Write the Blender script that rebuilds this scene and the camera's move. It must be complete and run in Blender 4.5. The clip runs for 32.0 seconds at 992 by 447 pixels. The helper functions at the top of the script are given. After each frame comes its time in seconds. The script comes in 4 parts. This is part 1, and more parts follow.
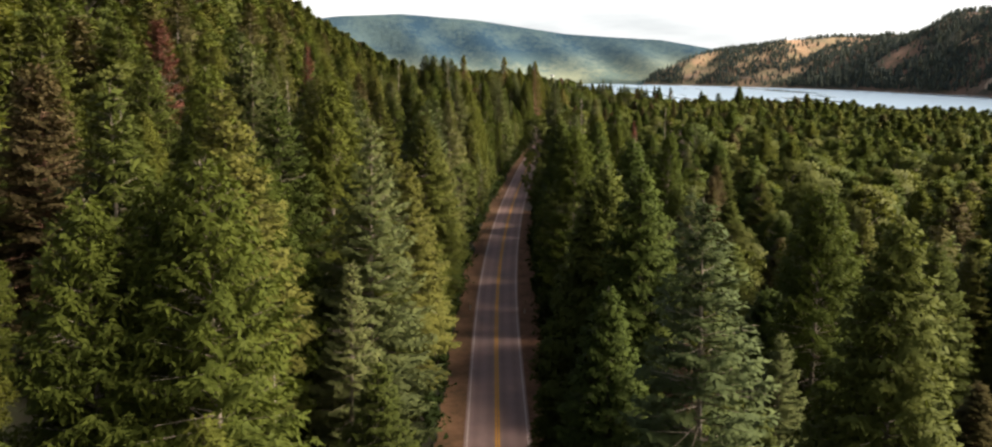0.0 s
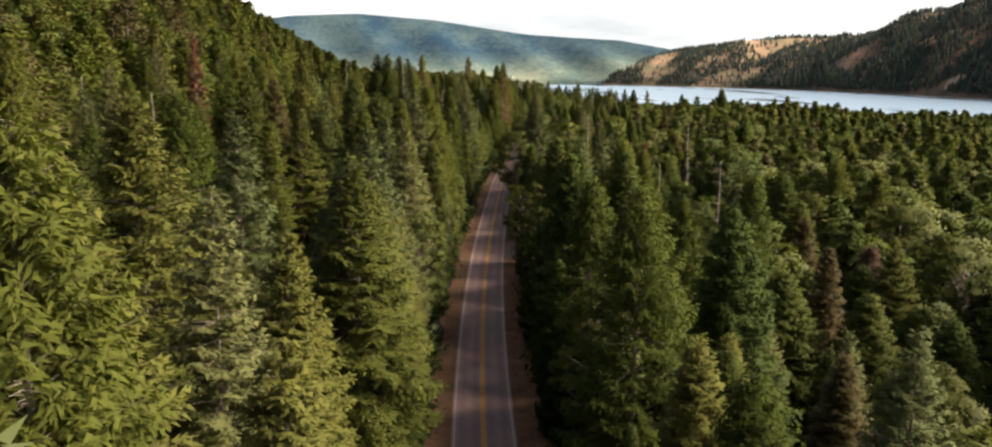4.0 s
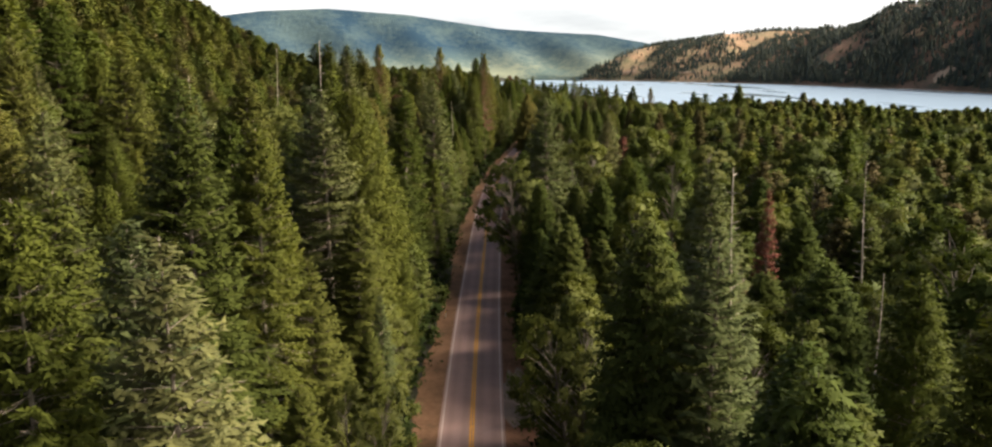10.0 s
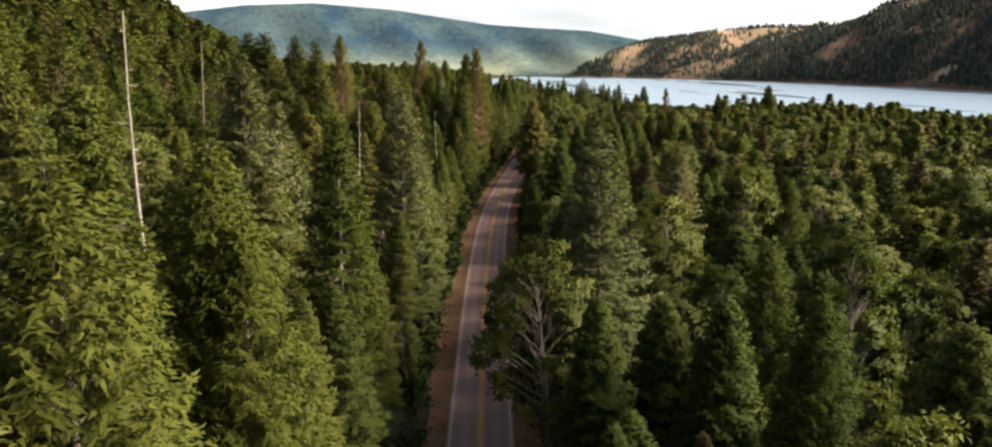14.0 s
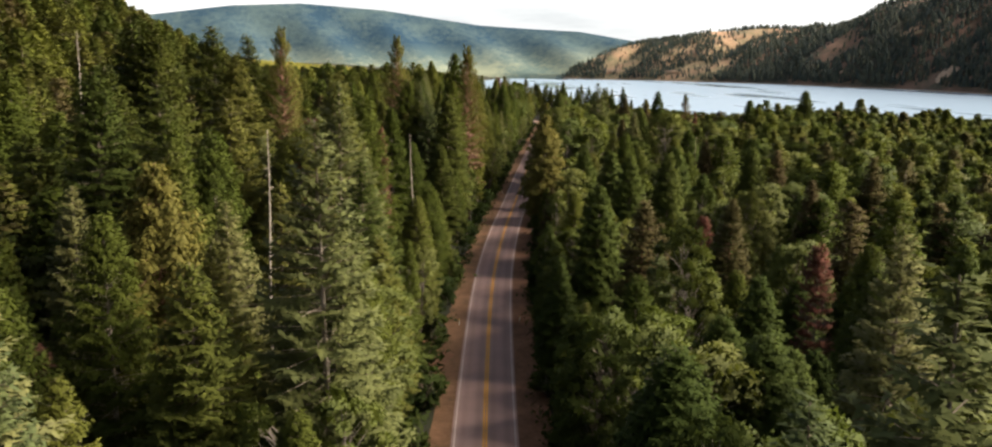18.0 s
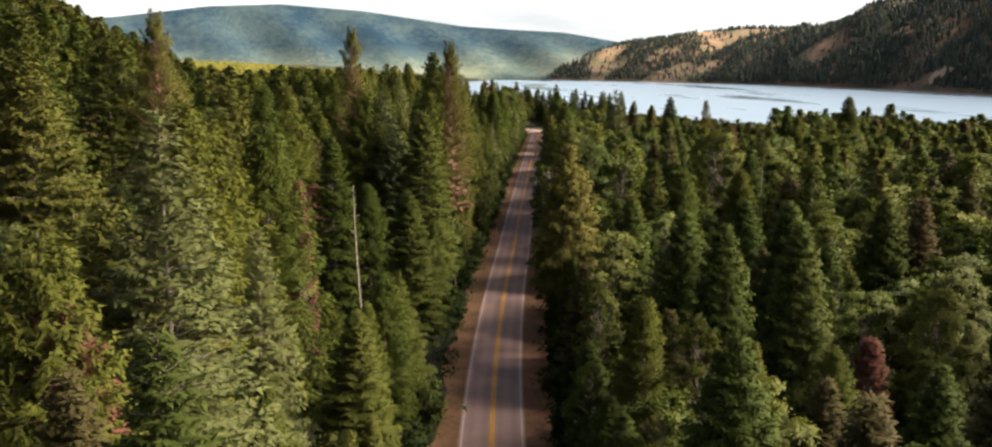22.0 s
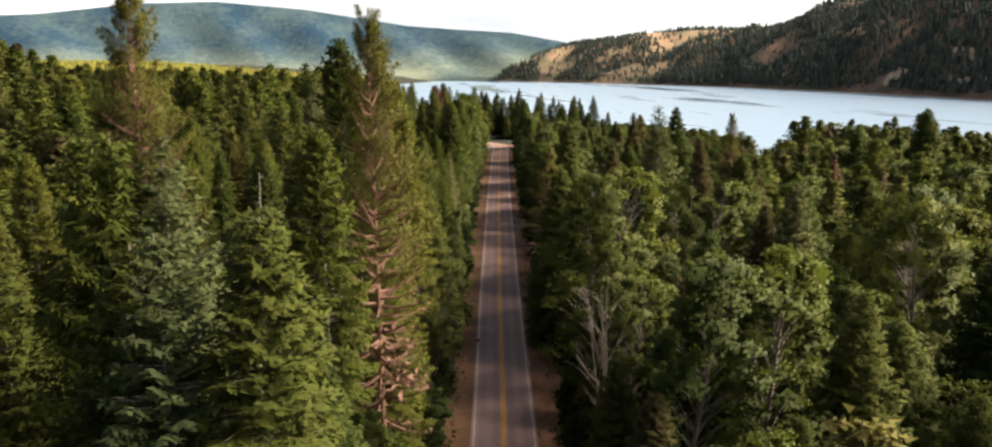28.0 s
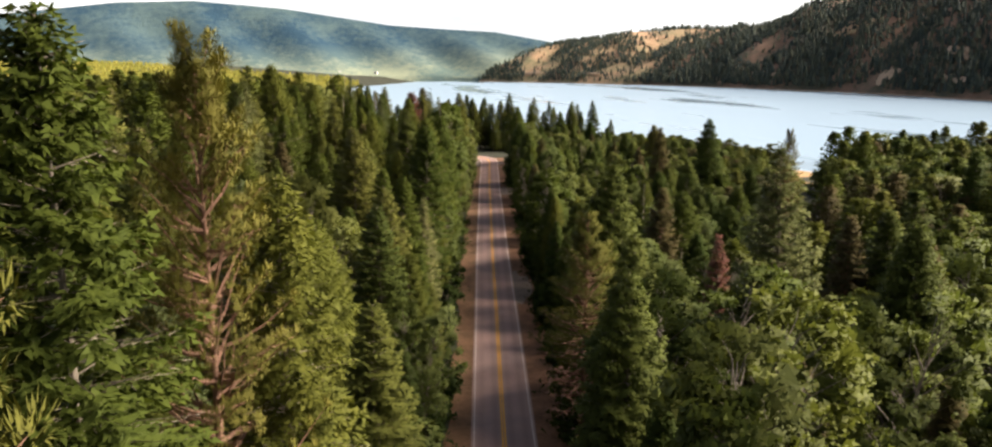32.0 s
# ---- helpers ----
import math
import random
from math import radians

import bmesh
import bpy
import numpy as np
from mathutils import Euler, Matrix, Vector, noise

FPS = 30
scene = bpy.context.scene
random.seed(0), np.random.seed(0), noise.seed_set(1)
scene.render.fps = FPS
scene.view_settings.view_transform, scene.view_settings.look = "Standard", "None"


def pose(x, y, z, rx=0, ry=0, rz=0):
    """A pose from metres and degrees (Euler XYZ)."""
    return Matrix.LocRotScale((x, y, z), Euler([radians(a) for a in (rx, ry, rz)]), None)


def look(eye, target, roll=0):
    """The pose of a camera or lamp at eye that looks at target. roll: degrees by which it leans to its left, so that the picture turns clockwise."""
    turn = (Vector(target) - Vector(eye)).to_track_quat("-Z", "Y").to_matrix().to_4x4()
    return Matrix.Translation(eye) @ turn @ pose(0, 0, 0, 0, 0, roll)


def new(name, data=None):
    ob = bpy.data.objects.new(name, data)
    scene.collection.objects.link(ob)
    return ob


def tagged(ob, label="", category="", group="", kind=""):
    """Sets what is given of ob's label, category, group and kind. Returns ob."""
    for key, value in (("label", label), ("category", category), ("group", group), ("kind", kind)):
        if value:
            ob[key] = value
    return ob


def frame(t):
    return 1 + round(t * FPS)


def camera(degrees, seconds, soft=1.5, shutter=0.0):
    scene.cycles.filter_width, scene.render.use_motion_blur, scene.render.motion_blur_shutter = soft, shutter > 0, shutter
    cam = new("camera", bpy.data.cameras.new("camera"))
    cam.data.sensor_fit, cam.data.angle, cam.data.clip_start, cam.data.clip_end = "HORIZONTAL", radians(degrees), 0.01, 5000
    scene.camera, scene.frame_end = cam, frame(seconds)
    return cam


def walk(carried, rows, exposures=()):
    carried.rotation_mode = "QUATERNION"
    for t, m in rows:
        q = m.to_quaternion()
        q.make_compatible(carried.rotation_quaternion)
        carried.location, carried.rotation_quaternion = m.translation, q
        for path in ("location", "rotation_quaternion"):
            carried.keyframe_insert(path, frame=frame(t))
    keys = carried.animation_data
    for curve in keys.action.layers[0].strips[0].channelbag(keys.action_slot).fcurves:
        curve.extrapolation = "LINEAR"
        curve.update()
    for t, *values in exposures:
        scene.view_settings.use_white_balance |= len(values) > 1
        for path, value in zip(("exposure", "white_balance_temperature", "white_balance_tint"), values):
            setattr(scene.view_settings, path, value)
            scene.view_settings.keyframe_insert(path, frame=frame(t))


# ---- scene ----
cam = camera(59.53, 32.0, soft=2.25)
PATH = [
    (0, (0.00, 0.00, 41.85), (-2.98, 98.41, 24.32), 0.06),
    (1, (-1.09, 14.08, 42.00), (-2.64, 112.54, 24.57), -0.16),
    (2, (-2.22, 28.79, 42.15), (-2.38, 127.29, 24.86), -0.19),
    (3, (-3.67, 45.38, 42.37), (-2.76, 143.87, 25.07), -0.22),
    (4, (-4.79, 62.63, 42.50), (-3.05, 161.07, 25.03), 0.04),
    (5, (-4.75, 79.82, 42.36), (-1.84, 178.19, 24.61), 0.29),
    (6, (-4.39, 96.64, 42.11), (-1.34, 195.02, 24.42), 0.21),
    (7, (-4.35, 112.08, 41.88), (-1.23, 210.45, 24.17), -0.10),
    (8, (-4.39, 127.51, 41.68), (-0.92, 225.86, 23.92), -0.33),
    (9, (-4.54, 144.09, 41.61), (-0.58, 242.40, 23.74), -0.32),
    (10, (-4.66, 161.39, 41.61), (-0.26, 259.67, 23.67), -0.34),
    (11, (-4.60, 179.45, 41.67), (0.17, 277.68, 23.55), -0.24),
    (12, (-4.42, 198.01, 41.78), (0.78, 296.18, 23.48), -0.10),
    (13, (-4.12, 217.17, 41.94), (1.37, 315.32, 23.61), -0.15),
    (14, (-3.70, 235.92, 42.09), (2.06, 334.05, 23.73), -0.14),
    (15, (-3.05, 252.85, 42.17), (2.92, 350.97, 23.86), -0.17),
    (16, (-2.39, 269.22, 42.21), (3.82, 367.34, 23.98), -0.26),
    (17, (-1.95, 285.98, 42.19), (4.54, 384.08, 23.91), -0.12),
    (18, (-1.55, 302.68, 42.16), (5.29, 400.77, 23.94), -0.12),
    (19, (-1.04, 319.12, 42.12), (6.17, 417.20, 23.97), -0.18),
    (20, (-0.44, 335.42, 42.11), (7.17, 433.48, 24.02), -0.23),
    (21, (0.28, 351.58, 42.22), (8.34, 449.59, 24.09), -0.18),
    (22, (1.05, 367.75, 42.35), (9.72, 465.72, 24.27), -0.27),
    (23, (1.74, 384.18, 42.50), (11.34, 482.07, 24.46), -0.29),
    (24, (2.50, 400.68, 42.54), (13.03, 498.47, 24.46), -0.21),
    (25, (3.46, 417.21, 42.27), (15.05, 514.88, 24.17), -0.14),
    (26, (4.51, 433.63, 41.99), (17.15, 531.19, 24.01), -0.19),
    (27, (5.52, 449.70, 42.02), (19.18, 547.12, 24.04), -0.13),
    (28, (6.73, 465.63, 42.16), (21.46, 562.88, 24.14), -0.13),
    (29, (8.46, 481.59, 42.32), (24.10, 578.71, 24.33), -0.34),
    (30, (10.39, 497.36, 42.51), (26.47, 594.41, 24.52), -0.36),
    (31, (12.28, 512.66, 42.72), (28.50, 609.69, 24.77), -0.39),
    (32, (14.19, 527.79, 42.93), (30.73, 624.74, 24.88), -0.23),
]
walk(cam, [(t, look(eye, target, roll)) for t, eye, target, roll in PATH], exposures=((0, 1.27), (20, 1.3), (27, 1.36), (32, 1.46)))

# ---- sky and sun ----
SUN_EL, SUN_AZ = radians(31), radians(94)   # azimuth clockwise from the way ahead
world = bpy.data.worlds.new("sky")
scene.world = world
world.use_nodes = True
wt = world.node_tree
wt.nodes.clear()


def node(tree, kind, **inputs):
    n = tree.nodes.new(kind)
    for key, value in inputs.items():
        n.inputs[key.replace("_", " ")].default_value = value
    return n


def ramp(tree, fac, *stops):
    n = tree.nodes.new("ShaderNodeValToRGB")
    while len(n.color_ramp.elements) < len(stops):
        n.color_ramp.elements.new(0.5)
    for e, (p, c) in zip(n.color_ramp.elements, stops):
        e.position, e.color = p, (*c, 1) if len(c) == 3 else c
    tree.links.new(fac, n.inputs["Fac"])
    return n.outputs["Color"]


def mixed(tree, fac, a, b, blend="MIX"):
    n = tree.nodes.new("ShaderNodeMix")
    n.data_type, n.blend_type = "RGBA", blend
    for slot, v in ((0, fac), (6, a), (7, b)):
        if isinstance(v, bpy.types.NodeSocket):
            tree.links.new(v, n.inputs[slot])
        else:
            n.inputs[slot].default_value = v if slot == 0 else (*v, 1)
    return n.outputs[2]


def value(tree, op, a, b=0.0, c=0.0):
    n = tree.nodes.new("ShaderNodeMath")
    n.operation = op
    for i, v in enumerate((a, b, c)):
        if isinstance(v, bpy.types.NodeSocket):
            tree.links.new(v, n.inputs[i])
        else:
            n.inputs[i].default_value = v
    return n.outputs[0]


sky = wt.nodes.new("ShaderNodeTexSky")
sky.sky_type, sky.sun_disc = "NISHITA", False
sky.sun_elevation, sky.sun_rotation = SUN_EL, SUN_AZ
blue = wt.nodes.new("ShaderNodeMix")
blue.data_type, blue.blend_type = "RGBA", "MULTIPLY"
blue.inputs[0].default_value = 1.0
blue.inputs[7].default_value = (0.055, 0.055, 0.055, 1)
wt.links.new(sky.outputs[0], blue.inputs[6])
tc = wt.nodes.new("ShaderNodeTexCoord")
flat = wt.nodes.new("ShaderNodeMapping")
flat.inputs["Scale"].default_value = (1.0, 1.0, 5.0)
wt.links.new(tc.outputs["Generated"], flat.inputs[0])
cloud = node(wt, "ShaderNodeTexNoise", Scale=2.2, Detail=7.0, Roughness=0.55)
wt.links.new(flat.outputs[0], cloud.inputs["Vector"])
cover = ramp(wt, cloud.outputs["Fac"], (0.30, (0.55,) * 3), (0.5, (1.0,) * 3))
white = ramp(wt, cloud.outputs["Fac"], (0.3, (0.86, 0.90, 0.95)), (0.55, (1.06, 1.05, 1.02)))
sep = wt.nodes.new("ShaderNodeSeparateXYZ")
wt.links.new(tc.outputs["Generated"], sep.inputs[0])
low = ramp(wt, sep.outputs["Z"], (0.05, (1.0,) * 3), (0.24, (0.12,) * 3))
both = mixed(wt, value(wt, "MULTIPLY", cover, low), blue.outputs[2], white)
bg = node(wt, "ShaderNodeBackground", Strength=0.50)
wt.links.new(both, bg.inputs["Color"])
wt.links.new(bg.outputs[0], wt.nodes.new("ShaderNodeOutputWorld").inputs[0])

sun = new("sun", bpy.data.lights.new("sun", "SUN"))
sun.data.energy, sun.data.angle, sun.data.color = 5.0, radians(36), (1.0, 0.89, 0.75)
sd = Vector((math.sin(SUN_AZ) * math.cos(SUN_EL), math.cos(SUN_AZ) * math.cos(SUN_EL), math.sin(SUN_EL)))
sun.matrix_world = look(sd * 300, (0, 0, 0))


# ---- materials ----
def material(name):
    m = bpy.data.materials.new(name)
    m.use_nodes = True
    t = m.node_tree
    t.nodes.clear()
    return m, t, t.nodes.new("ShaderNodeOutputMaterial")


def place(t):
    return t.nodes.new("ShaderNodeNewGeometry").outputs["Position"]


def noise_at(t, scale, detail=4.0, vector=None, rough=0.55):
    n = node(t, "ShaderNodeTexNoise", Scale=scale, Detail=detail, Roughness=rough)
    t.links.new(vector if vector else place(t), n.inputs["Vector"])
    return n.outputs["Fac"]


def foliage(name, dark, mid, light, through_light=0.12, gloss=0.03):
    """Needles or leaves: hue by the tree, tone by the spray."""
    dark, mid, light = [(1.30 * r, 1.13 * g, 1.42 * b) for r, g, b in (dark, mid, light)]
    m, t, out = material(name)
    info = t.nodes.new("ShaderNodeObjectInfo")
    at = t.nodes.new("ShaderNodeAttribute")
    at.attribute_name = "tone"
    tree_tone = value(t, "FRACT", value(t, "ADD", info.outputs["Random"], at.outputs["Fac"]))
    col = ramp(t, tree_tone, (0.0, dark), (0.5, mid), (1.0, light))
    geo = t.nodes.new("ShaderNodeNewGeometry")
    spray = ramp(t, geo.outputs["Random Per Island"], (0.0, (0.88, 0.88, 0.89)), (0.6, (1, 1, 1)), (1.0, (1.14, 1.12, 1.06)))
    col = mixed(t, 1.0, col, spray, "MULTIPLY")
    clump = ramp(t, noise_at(t, 0.45, 2.0), (0.35, (0.90, 0.91, 0.93)), (0.65, (1.1, 1.07, 1.0)))
    col = mixed(t, 1.0, col, clump, "MULTIPLY")
    b = node(t, "ShaderNodeBsdfPrincipled", Roughness=0.55)
    b.inputs["Specular IOR Level"].default_value = gloss
    t.links.new(col, b.inputs["Base Color"])
    tr = t.nodes.new("ShaderNodeBsdfTranslucent")
    t.links.new(mixed(t, 1.0, col, (1.1, 1.15, 0.7), "MULTIPLY"), tr.inputs["Color"])
    mx = t.nodes.new("ShaderNodeMixShader")
    mx.inputs[0].default_value = through_light
    t.links.new(b.outputs[0], mx.inputs[1])
    t.links.new(tr.outputs[0], mx.inputs[2])
    t.links.new(mx.outputs[0], out.inputs[0])
    return m


def bark(name, dark, light):
    m, t, out = material(name)
    mp = node(t, "ShaderNodeMapping", Scale=(6.0, 6.0, 1.1))
    t.links.new(t.nodes.new("ShaderNodeTexCoord").outputs["Object"], mp.inputs[0])
    n = noise_at(t, 2.0, 6.0, mp.outputs[0], 0.65)
    b = node(t, "ShaderNodeBsdfPrincipled", Roughness=0.9)
    t.links.new(ramp(t, n, (0.32, dark), (0.66, light)), b.inputs["Base Color"])
    bump = node(t, "ShaderNodeBump", Strength=0.6, Distance=0.05)
    t.links.new(n, bump.inputs["Height"])
    t.links.new(bump.outputs[0], b.inputs["Normal"])
    t.links.new(b.outputs[0], out.inputs[0])
    return m


def earth(name, stops, scale, rough=0.95, fine=6.0, bump=0.3, depth=0.1):
    """Ground of several tones at two scales."""
    m, t, out = material(name)
    a, c = noise_at(t, scale, 6.0, None, 0.6), noise_at(t, scale * fine, 5.0, None, 0.7)
    mixv = value(t, "MULTIPLY_ADD", a, 0.6, value(t, "MULTIPLY", c, 0.4))
    b = node(t, "ShaderNodeBsdfPrincipled", Roughness=rough)
    t.links.new(ramp(t, mixv, *stops), b.inputs["Base Color"])
    bp = node(t, "ShaderNodeBump", Strength=bump, Distance=depth)
    t.links.new(c, bp.inputs["Height"])
    t.links.new(bp.outputs[0], b.inputs["Normal"])
    t.links.new(b.outputs[0], out.inputs[0])
    return m


FIR = foliage("fir_needles", (0.041, 0.061, 0.012), (0.066, 0.084, 0.015), (0.096, 0.108, 0.022))
SPRUCE = foliage("spruce_needles", (0.068, 0.098, 0.032), (0.092, 0.116, 0.034), (0.120, 0.136, 0.042))
LARCH = foliage("larch_needles", (0.044, 0.066, 0.011), (0.060, 0.082, 0.013), (0.086, 0.102, 0.017), 0.22)
HEMLOCK = foliage("hemlock_needles", (0.040, 0.064, 0.013), (0.056, 0.082, 0.016), (0.080, 0.102, 0.021), 0.2)
CEDAR = foliage("cedar_sprays", (0.075, 0.080, 0.018), (0.092, 0.096, 0.020), (0.110, 0.112, 0.026))
PINE = foliage("pine_needles", (0.066, 0.077, 0.014), (0.091, 0.098, 0.018), (0.124, 0.117, 0.023))
LEAF = foliage("broad_leaves", (0.056, 0.082, 0.017), (0.076, 0.102, 0.022), (0.100, 0.120, 0.028), 0.30, 0.06)
BUSH = foliage("bush_leaves", (0.022, 0.040, 0.009), (0.036, 0.058, 0.012), (0.058, 0.080, 0.016), 0.2)
RUST = foliage("dead_needles", (0.100, 0.056, 0.032), (0.122, 0.055, 0.032), (0.080, 0.055, 0.032))
FADED = foliage("faded_needles", (0.062, 0.064, 0.020), (0.070, 0.062, 0.023), (0.066, 0.070, 0.020))
# needles across the lake, with the blue of distance haze mixed in
FAR_FIR = foliage("hazed_needles", (0.030, 0.046, 0.036), (0.042, 0.060, 0.040), (0.062, 0.076, 0.042))
# yellow-green leaves of the flat shore, patch of sunlight put into their colour
FAR_LEAF = foliage("sunlit_leaves", (0.14, 0.165, 0.028), (0.19, 0.205, 0.034), (0.25, 0.245, 0.042))
BARK_PALE = bark("pale_bark", (0.12, 0.095, 0.07), (0.33, 0.27, 0.205))
BARK_GREY = bark("grey_bark", (0.09, 0.075, 0.06), (0.26, 0.21, 0.165))
BARK_RED = bark("red_bark", (0.11, 0.055, 0.035), (0.30, 0.16, 0.10))
BARK_BARE = bark("bleached_wood", (0.22, 0.18, 0.14), (0.48, 0.41, 0.33))
FLOOR = earth("forest_floor", ((0.30, (0.014, 0.012, 0.007)), (0.48, (0.028, 0.026, 0.012)), (0.62, (0.036, 0.044, 0.015)), (0.8, (0.060, 0.048, 0.026))), 0.12)
VERGE_W = earth("dry_grass_verge", ((0.34, (0.085, 0.056, 0.022)), (0.48, (0.19, 0.095, 0.044)), (0.68, (0.30, 0.155, 0.080))), 0.22)
VERGE_E = earth("red_gravel_verge", ((0.34, (0.085, 0.042, 0.018)), (0.48, (0.20, 0.092, 0.046)), (0.7, (0.33, 0.165, 0.090))), 0.25)
GRAVEL = earth("pale_gravel", ((0.3, (0.17, 0.12, 0.092)), (0.55, (0.25, 0.18, 0.14)), (0.75, (0.32, 0.24, 0.19))), 0.5)
MEADOW = earth("dry_meadow", ((0.34, (0.20, 0.19, 0.055)), (0.46, (0.38, 0.24, 0.10)), (0.7, (0.46, 0.26, 0.13))), 0.06)


def asphalt():
    m, t, out = material("worn_asphalt")
    at = t.nodes.new("ShaderNodeAttribute")
    at.attribute_name = "across"
    a = value(t, "ABSOLUTE", at.outputs["Fac"])
    wheel = value(t, "ABSOLUTE", value(t, "SUBTRACT", value(t, "ABSOLUTE", value(t, "SUBTRACT", a, 1.75)), 0.85))
    track = ramp(t, value(t, "ADD", wheel, value(t, "MULTIPLY", value(t, "SUBTRACT", noise_at(t, 0.35), 0.5), 0.5)), (0.15, (0.90,) * 3), (0.6, (1.05,) * 3))
    grain = ramp(t, noise_at(t, 9.0, 5.0, None, 0.7), (0.3, (0.33, 0.205, 0.178)), (0.7, (0.44, 0.280, 0.246)))
    stain = ramp(t, noise_at(t, 0.11, 5.0, None, 0.65), (0.36, (0.80, 0.82, 0.86)), (0.62, (1.08, 1.05, 1.02)))
    col = mixed(t, 1.0, mixed(t, 1.0, grain, track, "MULTIPLY"), stain, "MULTIPLY")
    b = node(t, "ShaderNodeBsdfPrincipled", Roughness=0.82)
    t.links.new(col, b.inputs["Base Color"])
    bp = node(t, "ShaderNodeBump", Strength=0.25, Distance=0.02)
    t.links.new(grain, bp.inputs["Height"])
    t.links.new(bp.outputs[0], b.inputs["Normal"])
    t.links.new(b.outputs[0], out.inputs[0])
    return m


def paint(name, col, worn):
    m, t, out = material(name)
    b = node(t, "ShaderNodeBsdfPrincipled", Roughness=0.7)
    n = noise_at(t, 1.6, 6.0, None, 0.75)
    t.links.new(ramp(t, n, (0.36, worn), (0.56, col)), b.inputs["Base Color"])
    t.links.new(b.outputs[0], out.inputs[0])
    return m


ASPHALT = asphalt()
YELLOW = paint("yellow_road_paint", (0.80, 0.37, 0.04), (0.56, 0.27, 0.05))
WHITE = paint("worn_white_paint", (0.66, 0.52, 0.44), (0.44, 0.32, 0.27))
POST = paint("post_white", (0.75, 0.72, 0.62), (0.55, 0.50, 0.40))
POST_TOP = paint("post_reflector", (0.70, 0.45, 0.08), (0.5, 0.32, 0.06))
HOUSE = paint("white_wall", (0.80, 0.78, 0.74), (0.70, 0.68, 0.64))
ROOF = paint("grey_roof", (0.30, 0.29, 0.29), (0.22, 0.21, 0.21))


def lake_water():
    m, t, out = material("lake_water")
    b = node(t, "ShaderNodeBsdfPrincipled", Roughness=0.12)
    b.inputs["Base Color"].default_value = (0.36, 0.48, 0.61, 1)
    b.inputs["Specular IOR Level"].default_value = 1.0
    b.inputs["IOR"].default_value = 1.6
    mp = node(t, "ShaderNodeMapping", Scale=(0.25, 0.06, 1.0))
    mp.inputs["Rotation"].default_value = (0, 0, radians(62))
    t.links.new(place(t), mp.inputs[0])
    n = noise_at(t, 1.0, 5.0, mp.outputs[0], 0.6)
    mp2 = node(t, "ShaderNodeMapping", Scale=(0.006, 0.0011, 1.0))
    mp2.inputs["Rotation"].default_value = (0, 0, radians(55))
    t.links.new(place(t), mp2.inputs[0])
    calm = noise_at(t, 1.0, 4.0, mp2.outputs[0], 0.6)
    t.links.new(ramp(t, calm, (0.36, (0.06,) * 3), (0.47, (0.34,) * 3)), b.inputs["Roughness"])
    bp = node(t, "ShaderNodeBump", Strength=0.004, Distance=0.25)
    t.links.new(n, bp.inputs["Height"])
    t.links.new(bp.outputs[0], b.inputs["Normal"])
    t.links.new(b.outputs[0], out.inputs[0])
    return m


WATER = lake_water()
HILL = earth("wooded_slope", ((0.36, (0.035, 0.042, 0.03)), (0.46, (0.09, 0.075, 0.045)), (0.56, (0.21, 0.120, 0.078)), (0.7, (0.33, 0.195, 0.13))), 0.0042, fine=5.0, bump=0.5, depth=6.0)
HEADLAND = earth("dry_grass_slope", ((0.36, (0.16, 0.155, 0.072)), (0.46, (0.30, 0.225, 0.12)), (0.58, (0.46, 0.27, 0.155)), (0.7, (0.55, 0.36, 0.23))), 0.008, fine=6.0, bump=0.5, depth=5.0)
SCARP = earth("bare_clay_bank", ((0.3, (0.30, 0.20, 0.13)), (0.6, (0.46, 0.31, 0.21))), 0.05, bump=0.6, depth=2.0)


def distance_haze():
    """The ridge across the lake: distance haze painted in, blue above, paler below."""
    m, t, out = material("hazy_ridge")
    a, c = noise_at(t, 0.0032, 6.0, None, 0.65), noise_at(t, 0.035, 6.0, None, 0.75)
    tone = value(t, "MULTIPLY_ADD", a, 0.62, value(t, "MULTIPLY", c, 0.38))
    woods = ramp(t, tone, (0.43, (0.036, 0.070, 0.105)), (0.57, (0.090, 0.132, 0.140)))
    low_haze = ramp(t, tone, (0.43, (0.13, 0.18, 0.165)), (0.57, (0.29, 0.315, 0.225)))
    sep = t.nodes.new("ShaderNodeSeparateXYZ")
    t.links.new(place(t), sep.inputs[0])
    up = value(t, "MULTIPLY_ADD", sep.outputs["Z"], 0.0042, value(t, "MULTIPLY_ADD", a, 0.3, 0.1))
    base = mixed(t, ramp(t, up, (0.30, (0.0,) * 3), (0.80, (1.0,) * 3)), low_haze, woods)
    b = node(t, "ShaderNodeBsdfPrincipled", Roughness=1.0)
    b.inputs["Specular IOR Level"].default_value = 0.0
    t.links.new(base, b.inputs["Base Color"])
    bp = node(t, "ShaderNodeBump", Strength=0.5, Distance=12.0)
    t.links.new(c, bp.inputs["Height"])
    t.links.new(bp.outputs[0], b.inputs["Normal"])
    t.links.new(b.outputs[0], out.inputs[0])
    return m


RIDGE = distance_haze()


